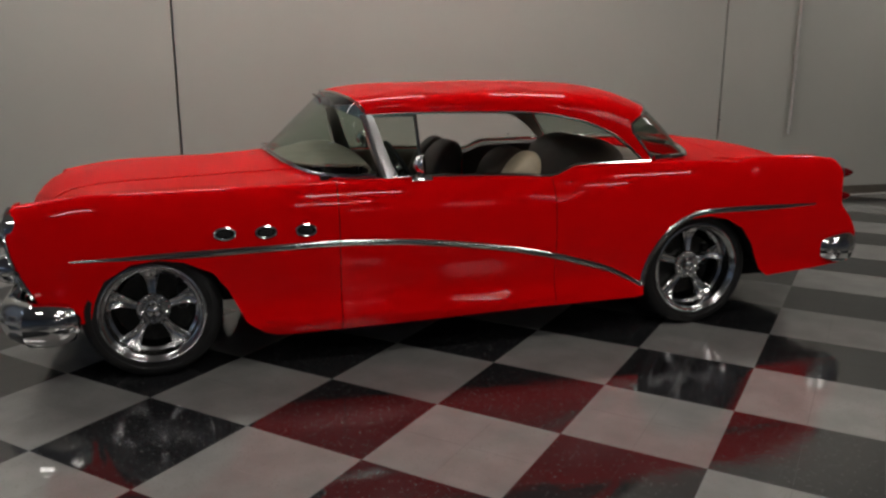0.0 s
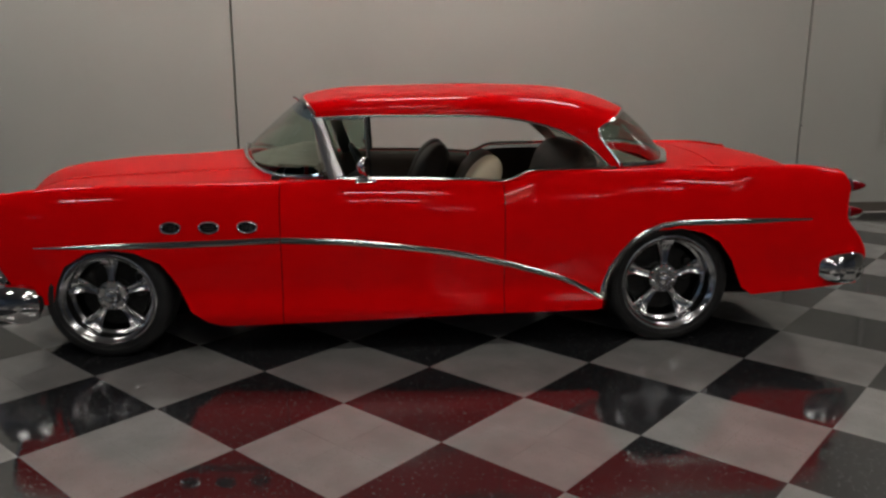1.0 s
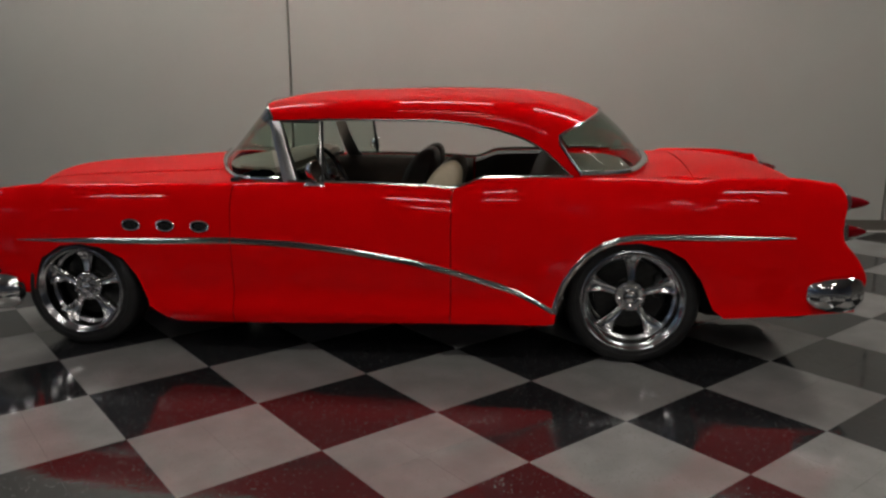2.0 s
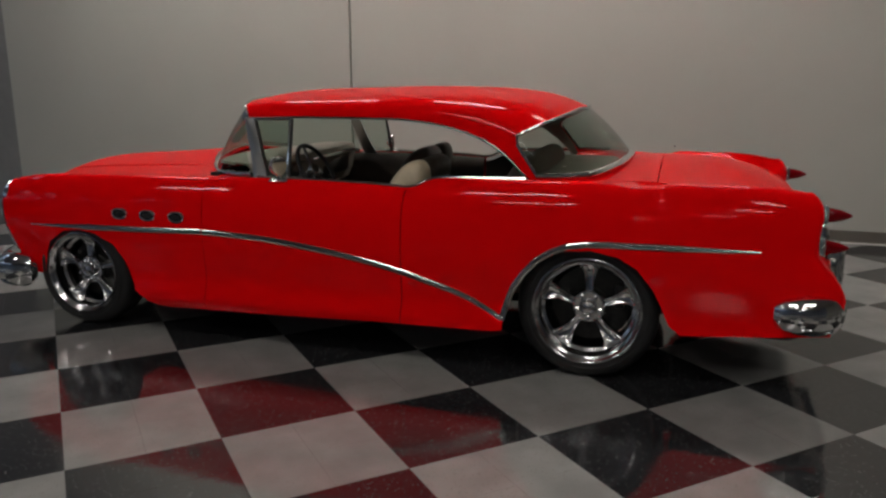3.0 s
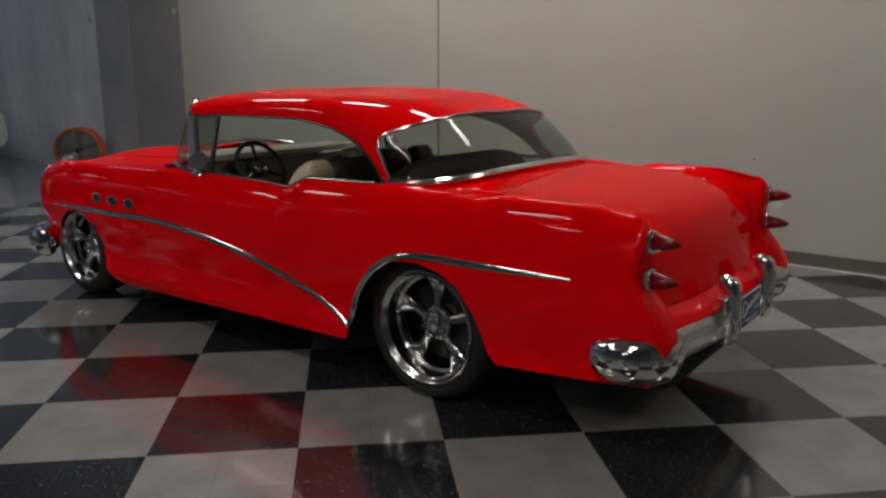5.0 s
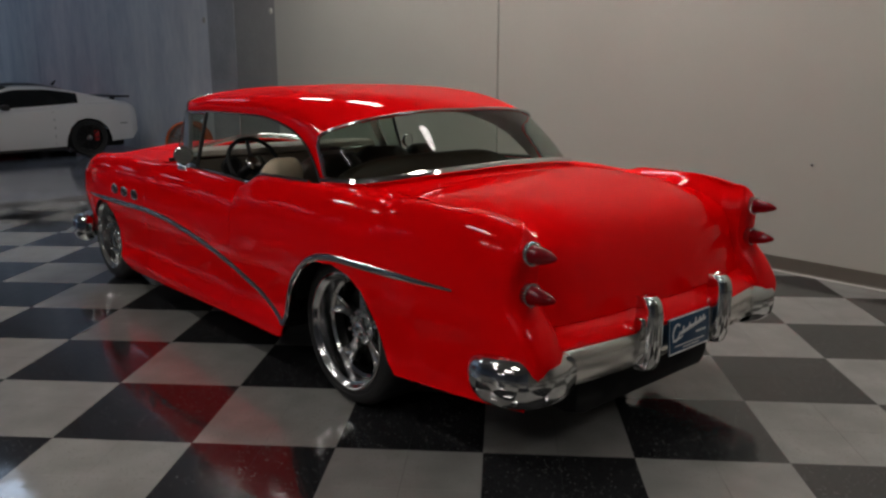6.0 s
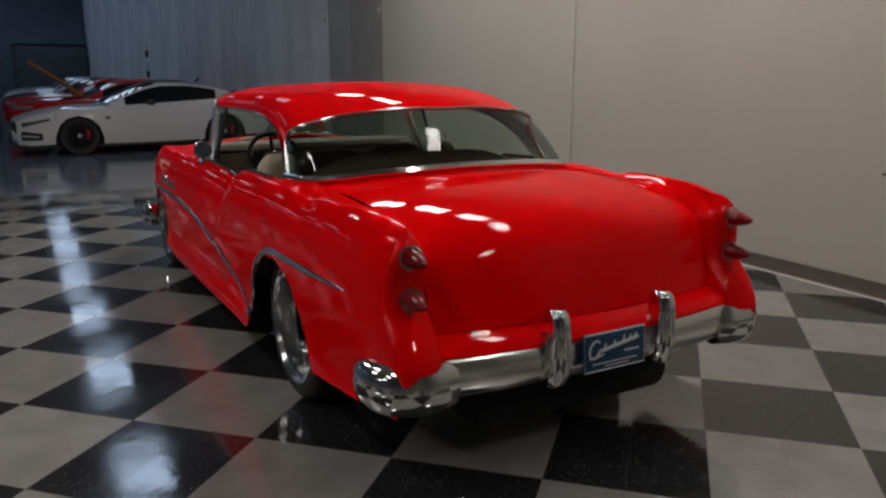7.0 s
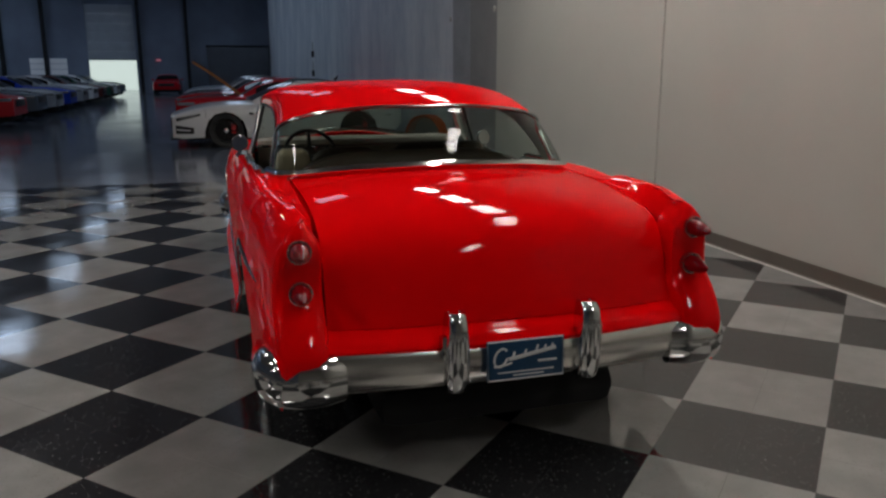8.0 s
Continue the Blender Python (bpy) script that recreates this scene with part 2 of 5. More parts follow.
def curve_at(table, x):
    """A smooth curve through the (x, value) pairs of a table in rising x."""
    if x <= table[0][0]:
        return table[0][1]
    if x >= table[-1][0]:
        return table[-1][1]
    i = bisect_left(table, (x,)) - 1
    i = min(max(i, 0), len(table) - 2)
    (x0, y0), (x1, y1) = table[i], table[i + 1]
    d = (y1 - y0) / (x1 - x0)

    def slope(j):
        if j <= 0 or j >= len(table) - 1:
            return None
        a = (table[j][1] - table[j - 1][1]) / (table[j][0] - table[j - 1][0])
        b = (table[j + 1][1] - table[j][1]) / (table[j + 1][0] - table[j][0])
        return 0.0 if a * b <= 0 else 2 * a * b / (a + b)

    m0, m1 = slope(i), slope(i + 1)
    m0 = d if m0 is None else m0
    m1 = d if m1 is None else m1
    h = x1 - x0
    t = (x - x0) / h
    return (2 * t**3 - 3 * t**2 + 1) * y0 + (t**3 - 2 * t**2 + t) * h * m0 + (-2 * t**3 + 3 * t**2) * y1 + (t**3 - t**2) * h * m1


def line_at(table, x):
    return float(np.interp(x, [a for a, _ in table], [b for _, b in table]))


def softened(table, radius, n=240):
    """A table sampled finely and smoothed, so that long panels carry even highlights."""
    a, b = table[0][0], table[-1][0]
    xs = np.linspace(a, b, n)
    ys = np.array([curve_at(table, x) for x in xs])
    k = max(1, int(radius / (b - a) * n))
    ramp = np.hanning(2 * k + 3)[1:-1]
    padded = np.concatenate([2 * ys[0] - ys[k:0:-1], ys, 2 * ys[-1] - ys[-2:-k - 2:-1]])
    return list(zip(xs.tolist(), np.convolve(padded, ramp / ramp.sum(), "valid").tolist()))


def span(a, b, n):
    return [a + (b - a) * i / n for i in range(n + 1)]


def empty(name, m, label, category, group="", kind=""):
    ob = new(name)
    ob.matrix_basis = m
    return tagged(ob, label, category, group, kind)


# ---- structure: a long hall with a painted concrete wall ----
SEAM, PANEL = 5.43, 6.0
HALL_END, HALL_BACK, HALL_DEEP, HALL_HIGH = -58.0, 17.6, 27.0, 8.6
PAINT_END, DIM_END, TILE_END = -5.25, -7.55, -5.12


def slab_at(name, s0, s1, w0, w1, z0, z1, mat, label="", kind="structure", parent=None, bevel=0.0):
    sh = Shape().box(0, 0, 0, abs(s1 - s0), abs(w1 - w0), abs(z1 - z0), bevel)
    ob = sh.make(name, mat, parent, smooth=False, m=placed((s0 + s1) / 2, (w0 + w1) / 2, (z0 + z1) / 2))
    if parent is None:
        tagged(ob, label, "", "", kind)
    elif label:
        ob["label"] = label
    return ob


# long wall: tilt-up concrete panels with open joints, backed by a dark strip
wall_north = tagged(slab_at("wall_north", HALL_END, HALL_BACK, -0.40, -0.20, 0, HALL_HIGH, HALL_DARK), "long tilt-up concrete wall, painted off-white in the showroom and grey beyond", "wall", kind="structure")
GAP = 0.011
edges = [SEAM + PANEL * k for k in range(2, -11, -1)]
cuts = []
for b, a in zip(edges[:-1], edges[1:]):
    lo, hi = max(a + GAP, HALL_END), min(b - GAP, HALL_BACK)
    if hi - lo < 0.05:
        continue
    # past the white paint, the bay lamps' light is painted in, step by step
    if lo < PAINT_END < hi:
        cuts += [(lo, PAINT_END, WALL_DIM_LIT, 0.0), (PAINT_END, hi, WALL_WHITE, 0.003)]
    elif lo < DIM_END < hi:
        cuts += [(lo, DIM_END, WALL_BAY_LIT, 0.0), (DIM_END, hi, WALL_HALF_LIT, 0.002)]
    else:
        cuts.append((lo, hi, WALL_WHITE if lo > PAINT_END else WALL_BAY_LIT, 0.003 if lo > PAINT_END else 0.0))
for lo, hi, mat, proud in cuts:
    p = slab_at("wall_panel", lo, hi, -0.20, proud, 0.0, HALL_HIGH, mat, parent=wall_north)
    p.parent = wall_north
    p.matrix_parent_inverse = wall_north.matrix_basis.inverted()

wall_far = Shape()
DOOR_W0, DOOR_W1, DOOR_TOP = 9.65, 12.98, 6.4
for w0, w1, z0, z1 in ((-0.4, DOOR_W0, 0, HALL_HIGH), (DOOR_W1, HALL_DEEP, 0, HALL_HIGH), (DOOR_W0, DOOR_W1, DOOR_TOP, HALL_HIGH)):
    wall_far.box(0, -(w0 + w1) / 2, (z0 + z1) / 2, 0.3, w1 - w0, z1 - z0)
tagged(wall_far.make("wall_west", HALL_DARK, smooth=False, m=placed(HALL_END - 0.15, 0, 0)), "dark far hall wall with a loading door opening", "wall", kind="structure")
tagged(slab_at("wall_south", HALL_END - 0.3, HALL_BACK + 0.3, HALL_DEEP, HALL_DEEP + 0.3, 0, HALL_HIGH, HALL_DARK), "plain dark hall wall opposite the painted wall", "wall")
# unseen end wall, made up: white part brightens chrome, dark part darkens the mirror
tagged(slab_at("wall_east", HALL_BACK, HALL_BACK + 0.3, -0.4, 10.5, 0, HALL_HIGH, WALL_WHITE), "unseen off-white end wall, added to brighten the chrome and floor", "wall")
tagged(slab_at("wall_east_dark", HALL_BACK, HALL_BACK + 0.3, 10.5, HALL_DEEP, 0, HALL_HIGH, HALL_DARK), "unseen dark end wall, added to keep the door mirror dark", "wall")
tagged(slab_at("ceiling", HALL_END - 0.3, HALL_BACK + 0.3, -0.4, HALL_DEEP + 0.3, HALL_HIGH, HALL_HIGH + 0.2, CEIL), "dark metal roof deck over the hall", "ceiling")
floor = tagged(slab_at("floor", HALL_END - 12, HALL_BACK + 0.3, -0.4, HALL_DEEP + 0.3, -0.25, -0.004, SLAB), "sealed grey concrete floor, black and pale checkered tiles in the showroom", "floor", kind="structure")
tile_bed = slab_at("tile_bed", TILE_END, HALL_BACK, 0.0, HALL_DEEP, -0.0035, -0.0012, GROUT, parent=floor, label="dark tile joint bed")
tile_bed.matrix_parent_inverse = floor.matrix_basis.inverted()

# cove base and the pale bead under it
base = Shape()
prof = [(0.0, 0.105), (0.004, 0.112), (0.009, 0.112), (0.011, 0.105), (0.012, 0.03), (0.018, 0.012), (0.032, 0.003), (0.032, 0.0), (0.0, 0.0)]
base.grid([[(x, -w - 0.003, z) for w, z in prof] for x in span(0, HALL_BACK - PAINT_END, 8)], wrap=True)
tagged(base.make("baseboard", COVE, m=placed(PAINT_END, 0)), "taupe rubber cove base along the white wall", "baseboard", kind="structure")
bead = Shape()
prof = [(0.033, 0.0), (0.033, 0.004), (0.037, 0.008), (0.044, 0.007), (0.05, 0.002), (0.05, 0.0)]
bead.grid([[(x, -w - 0.003, z) for w, z in prof] for x in span(0, HALL_BACK - PAINT_END, 8)], wrap=True)
tagged(bead.make("trim", CAULK, m=placed(PAINT_END, 0)), "pale caulk bead between base and tiles", "trim", kind="structure")

# sectional door, half raised, daylight outside
OPEN_Z = 2.38
door_1 = empty("door_1", placed(HALL_END - 0.1, (DOOR_W0 + DOOR_W1) / 2), "pale sectional loading door standing half open", "door", kind="structure")
DOOR_PAINT = material("door_paint", (0.55, 0.58, 0.62), 0.5, vary=0.06, scale=1.5)
for k in range(6):
    h = (DOOR_TOP - OPEN_Z) / 6
    Shape().box(0, 0, OPEN_Z + (k + 0.5) * h, 0.05, DOOR_W1 - DOOR_W0 + 0.04, h - 0.004, 0.012).make("door_section", DOOR_PAINT, door_1)
tagged(slab_at("backdrop", HALL_END - 11.9, HALL_END - 11.8, 0, 24, -0.1, 9, OUTSIDE), "bright daylight outside the loading door", "backdrop")

# ---- car body tables: x forward from the rear axle, z up, half widths y ----
CAR = pose(-1.640, 5.208, 0, 0, 0, -134.5)
WHEELBASE = 3.10
HALF = [(-1.2, 0.885), (-1.0, 0.91), (-0.5, 0.95), (0.4, 0.965), (2.0, 0.965), (3.0, 0.945), (3.4, 0.915), (3.6, 0.885), (3.7, 0.86)]
TOP_REAR = softened([(-1.05, 0.985), (-0.97, 1.0), (-0.9, 1.008), (-0.7, 1.014), (-0.39, 1.014), (0.0, 1.009), (0.35, 1.004), (0.6, 1.001), (0.8, 0.996), (1.1, 0.985)], 0.12)
TOP_FRONT = softened([(0.7, 0.938), (1.0, 0.945), (1.3, 0.954), (1.6, 0.960), (1.9, 0.961), (2.3, 0.953), (2.8, 0.943), (3.2, 0.934), (3.4, 0.925), (3.55, 0.908), (3.7, 0.88)], 0.2)


def shoulder(x):
    """The top of the car's side: fin and quarter behind, door and fender before, with the kick between."""
    t = min(max((x - 0.77) / 0.20, 0.0), 1.0)
    t = t * t * t * (t * (6 * t - 15) + 10)
    r = curve_at(TOP_REAR, x) - 0.020 * math.exp(-(((x + 0.30) / (0.20 if x > -0.30 else 0.05)) ** 2))
    f = curve_at(TOP_FRONT, x) - 0.006 * math.exp(-(((x - 0.99) / 0.07) ** 2))
    return r + (f - r) * t


TOP = [(x, shoulder(x)) for x in span(-1.05, 3.7, 600)]
LOW = [(-1.2, 0.345), (-0.763, 0.314), (-0.453, 0.297), (-0.40, 0.34), (-0.329, 0.498), (-0.243, 0.608), (-0.15, 0.66), (-0.02, 0.688), (0.128, 0.676), (0.246, 0.607), (0.348, 0.481), (0.403, 0.322), (0.412, 0.241), (1.1, 0.23), (1.72, 0.207), (2.433, 0.19), (2.50, 0.195), (2.556, 0.215), (2.644, 0.28), (2.723, 0.445), (2.792, 0.539), (2.924, 0.60), (3.043, 0.615), (3.166, 0.60), (3.295, 0.523), (3.367, 0.412), (3.40, 0.33), (3.46, 0.31), (3.7, 0.31)]
TAIL = [(0.30, -1.14), (0.34, -1.15), (0.50, -1.172), (0.56, -1.15), (0.64, -1.095), (0.70, -1.045), (0.75, -1.036), (0.83, -1.042), (0.89, -1.052), (0.92, -1.045), (0.96, -1.025), (0.99, -0.99), (1.01, -0.955)]
NOSE = [(0.30, 3.57), (0.42, 3.60), (0.505, 3.64), (0.60, 3.675), (0.70, 3.70), (0.80, 3.71), (0.884, 3.68)]
HALF = softened(HALF, 0.5)
# the shoulder: a wide curve leaning in, then a tight roll at the top
WIDE, TIGHT = 0.27, 0.055
LEAN_0, LEAN_1 = math.sin(radians(5)), math.sin(radians(42))
RISE_1, RISE_2 = WIDE * (LEAN_1 - LEAN_0), TIGHT * (1 - LEAN_1)


def cos_of(sine):
    return math.sqrt(max(1 - sine * sine, 0.0))


def flank_y(x, z, top):
    w = curve_at(HALF, x)
    if z < 0.6:
        t = min((0.6 - z) / 0.24, 1.0)
        rocker = 0.036 * min(max((x + 0.35) / 0.5, 0.6), 1.0, max((3.5 - x) / 0.6, 0.25))
        return w - 0.014 * t * t * (3 - 2 * t) + rocker * math.exp(-(((z - 0.26) / 0.06) ** 2))
    start = top - RISE_1 - RISE_2
    base = w - 0.012 * min((z - 0.6) / max(start - 0.6, 0.05), 1.0) ** 2
    if z <= start:
        return base
    lean = min(LEAN_0 + (z - start) / WIDE, LEAN_1)
    y = base - WIDE * (cos_of(LEAN_0) - cos_of(lean))
    if z > start + RISE_1:
        lean = min(LEAN_1 + (z - start - RISE_1) / TIGHT, 1.0)
        y -= TIGHT * (cos_of(LEAN_1) - cos_of(lean))
    return y


def sill_y(x):
    return flank_y(x, curve_at(TOP, x), curve_at(TOP, x))


def flank_column(x, rows=16):
    """Points of the car's side at x, from the sill up over the shoulder."""
    top, low = curve_at(TOP, x), line_at(LOW, x)
    start = top - RISE_1 - RISE_2
    zs = [low + (start - low) * i / rows for i in range(rows + 1)]
    zs += [start + WIDE * (math.sin(radians(5 + 37 * k / 9)) - LEAN_0) for k in range(1, 10)]
    zs += [start + RISE_1 + TIGHT * (math.sin(radians(42 + 48 * k / 6)) - LEAN_1) for k in range(1, 7)]
    out = []
    for pz in zs:
        px, py = x, flank_y(x, pz, top)
        if x < -0.7:
            t = (-0.7 - x) / 0.35
            px = -0.7 + (curve_at(TAIL, pz) + 0.032 + 0.7) * t
            py -= 0.012 * t**3
        if x > 3.3:
            t = (x - 3.3) / 0.4
            px = 3.3 + (curve_at(NOSE, pz) - 3.3) * t
        out.append((px, py, pz))
    return out


def columns(x0, x1, step=0.045):
    xs = set(span(x0, x1, max(2, int(abs(x1 - x0) / step))))
    xs |= {a for a, _ in LOW if x0 < a < x1}
    xs = sorted(xs)
    keep = [xs[0]]
    for x in xs[1:]:
        if x - keep[-1] > 0.004:
            keep.append(x)
    return keep


def mirrored(rows, side):
    return [[(x, y * side, z) for x, y, z in r] for r in rows]


BASE_X = [(0, 2.465), (0.3, 2.41), (0.5, 2.335), (0.65, 2.235), (0.74, 2.09), (0.78, 1.90)]
NOSE_BOW = 0.66


def inner_edge(x):
    """How far in the fender's top reaches at x: to the hood seam, the windshield's base or the hood's bowed nose."""
    if x > 3.557:
        return math.sqrt(max(3.72 - x, 0.02) / NOSE_BOW)
    return max(0.50, float(np.interp(-x, [-b for _, b in BASE_X], [a for a, _ in BASE_X])))


def ease(t):
    t = min(max(t, 0.0), 1.0)
    return t * t * (3 - 2 * t)


def hood_z(x, y):
    """Height of the front end's upper surface at x, y: a domed hood between fender crowns, with a valley beside its nose."""
    crown, a = curve_at(TOP, x), abs(y)
    edge = crown - 0.008
    if a > 0.72:
        return crown - 0.008 * (1 - min((a - 0.72) / 0.1, 1.0))
    mid = curve_at(HOOD_MID, x + NOSE_BOW * y * y)
    valley = edge - 0.09 * ease((x - 3.25) / 0.35) * ease((0.70 - a) / 0.2)
    return max(valley, edge + (mid - edge) * (1 - (a / 0.72) ** 1.6))


DECK_C = [(0.0, (-0.22, 1.048)), (0.14, (-0.4, 1.056)), (0.28, (-0.58, 1.048)), (0.42, (-0.76, 1.018)), (0.54, (-0.90, 0.975)), (0.64, (-0.985, 0.92)), (0.73, (-1.035, 0.85)), (0.82, (-1.065, 0.76)), (0.91, (-1.09, 0.67)), (1.0, (-1.11, 0.585))]
DECK_E = [(0.0, (-0.22, 1.0)), (0.14, (-0.4, 0.992)), (0.28, (-0.58, 0.978)), (0.42, (-0.76, 0.951)), (0.54, (-0.88, 0.916)), (0.64, (-0.945, 0.87)), (0.73, (-0.98, 0.81)), (0.82, (-1.0, 0.73)), (0.91, (-1.02, 0.66)), (1.0, (-1.05, 0.585))]


DECK_X0, DECK_Z0 = softened([(k, p[0]) for k, p in DECK_C], 0.1), softened([(k, p[1]) for k, p in DECK_C], 0.1)
DECK_X1, DECK_Z1 = softened([(k, p[0]) for k, p in DECK_E], 0.1), softened([(k, p[1]) for k, p in DECK_E], 0.1)


def deck_point(t, y):
    """The deck lid's surface: t runs from the rear window down to the lid's lower edge."""
    w = min(abs(y) / 0.70, 1.0) ** 2.4
    a = (curve_at(DECK_X0, t), curve_at(DECK_Z0, t))
    b = (curve_at(DECK_X1, t), curve_at(DECK_Z1, t))
    return (a[0] + (b[0] - a[0]) * w, y, a[1] + (b[1] - a[1]) * w)


# roof: crown line, drip line, and where the rear window cuts it
CROWN = [(0.0, 1.20), (0.13, 1.322), (0.26, 1.380), (0.44, 1.426), (0.73, 1.449), (1.09, 1.454), (1.45, 1.446), (1.80, 1.436), (2.0, 1.412), (2.1, 1.382)]
DRIP_Z = [(0.10, 0.80), (0.26, 0.93), (0.34, 1.007), (0.388, 1.054), (0.469, 1.126), (0.566, 1.185), (0.724, 1.240), (0.913, 1.276), (1.1, 1.291), (1.6, 1.294), (2.1, 1.278)]
DRIP_Y = [(0.2, 0.80), (0.34, 0.765), (0.469, 0.73), (0.724, 0.70), (1.1, 0.69), (1.7, 0.695), (2.0, 0.70), (2.1, 0.70)]
REAR_CUT = [(0, 0.145), (25, 0.18), (45, 0.25), (58, 0.312), (68, 0.365), (76, 0.405), (81, 0.412), (86, 0.315), (90, 0.25)]
HEAD_CUT = [(0, 2.085), (40, 2.055), (70, 2.01), (90, 1.97)]


CROWN, DRIP_Z, DRIP_Y = softened(CROWN, 0.14), softened(DRIP_Z, 0.07), softened(DRIP_Y, 0.2)
HOOD_MID = softened([(2.1, 1.05), (2.43, 1.045), (2.7, 1.024), (2.92, 1.007), (3.11, 0.993), (3.34, 0.977), (3.52, 0.956), (3.62, 0.925), (3.68, 0.88), (3.73, 0.81), (3.9, 0.74)], 0.05)


def roof_point(x, ang):
    a = abs(radians(ang))
    yd, zd, zc = curve_at(DRIP_Y, x), curve_at(DRIP_Z, x), curve_at(CROWN, x)
    return (x, math.copysign(yd * math.sin(a) ** 0.85, ang), zd + (zc - zd) * max(math.cos(a), 0.0) ** 0.64)


car = empty("classic_car", CAR, "glossy red 1950s two-door hardtop coupe with chrome trim and mag wheels", "car")


def fender(side):
    rows = [flank_column(x) for x in columns(2.162, 3.7)]
    for r in rows:
        x = r[-1][0]
        y0, z0 = r[-1][1], r[-1][2]
        yi = inner_edge(x) + 0.001
        for k in range(1, 9):
            y = y0 + (yi - y0) * k / 8
            r.append((x, y, hood_z(min(x, 3.7), y)))
    return Shape().grid(mirrored(rows, side)).make("front_fender", RED, car, thick=0.004)


def side_door(side):
    rows = [flank_column(x) for x in columns(0.963, 2.158)]
    for r in rows:
        x, y0, z0 = r[-1]
        r.append((x, y0 - 0.01, z0))
        r.append((x, y0 - 0.016, z0 - 0.012))
    ob = Shape().grid(mirrored(rows, side)).make("door", RED, car, thick=0.003)
    panel = [[(x, side * yy, z) for yy, z in ((0.775, 0.35), (0.78, 0.5), (0.76, 0.7), (0.775, 0.85), (0.785, curve_at(TOP, x) - 0.03), (0.805, curve_at(TOP, x) - 0.006), (0.822, curve_at(TOP, x) - 0.008))] for x in span(0.97, 2.15, 16)]
    Shape().grid(panel).make("door_card", BROWN, ob, "dark brown inner door card", thick=0.02)
    return ob


def quarter(side):
    rows = []
    for x in columns(-1.05, 0.959):
        r = flank_column(x)
        px, y0, z0 = r[-1]
        if x > 0.30:
            r += [(px, y0 - 0.01, z0), (px, y0 - 0.016, z0 - 0.012)]
        else:
            # top of the fin, then its inner wall down to the deck
            fin = min(max((-0.12 - x) / 0.35, 0.0), 1.0)
            deck = curve_at([(-1.1, 0.82), (-0.95, 0.88), (-0.88, 0.91), (-0.76, 0.945), (-0.58, 0.966), (-0.4, 0.98), (-0.22, 0.988), (0.0, 0.996), (0.3, 0.99)], x)
            yi = 0.755
            r += [(px, y0 - 0.02, z0 + 0.001), (px, yi + 0.03, z0 - 0.004 - 0.004 * fin), (px, yi, z0 - 0.006 - 0.03 * fin), (px, 0.725, deck + 0.012), (px, 0.70, deck - 0.012), (px, 0.64, deck - 0.03)]
        rows.append(r)
    rows = [r + [r[-1]] * (max(len(q) for q in rows) - len(r)) for r in rows]
    return Shape().grid(mirrored(rows, side)).make("quarter_panel", RED, car, thick=0.004)


def tail_pod(side):
    rows = []
    for z in (0.40, 0.45, 0.50, 0.53, 0.56, 0.60, 0.64, 0.67, 0.70, 0.73, 0.76, 0.80, 0.84, 0.87, 0.90, 0.93, 0.95, 0.965, 0.98, 0.99, 0.998, 1.004, 1.008):
        z = z if z < 0.9 else 0.9 + (z - 0.9) * (curve_at(TOP, -1.05) - 0.9) / 0.108
        xe = curve_at(TAIL, z)
        yo = flank_y(-1.05, z, curve_at(TOP, -1.05)) - 0.012
        yi = 0.70 + 0.065 * min(max((z - 0.89) / 0.09, 0.0), 1.0)
        rows.append([(xe + dx, yo + (yi - yo) * f, z) for dx, f in ((0.034, 0.0), (0.017, 0.03), (0.006, 0.10), (0.0, 0.22), (-0.003, 0.50), (0.002, 0.75), (0.015, 0.9), (0.04, 0.965), (0.12, 1.0))])
    return Shape().grid(mirrored(rows, side)).make("tail_pod", RED, car, thick=0.004)


SILL_X = [(0, -0.121), (0.35, -0.10), (0.55, -0.046), (0.68, 0.01), (0.75, 0.09), (0.79, 0.285)]
SILL_Z = [(0, 1.049), (0.4, 1.037), (0.6, 1.018), (0.79, 0.998)]


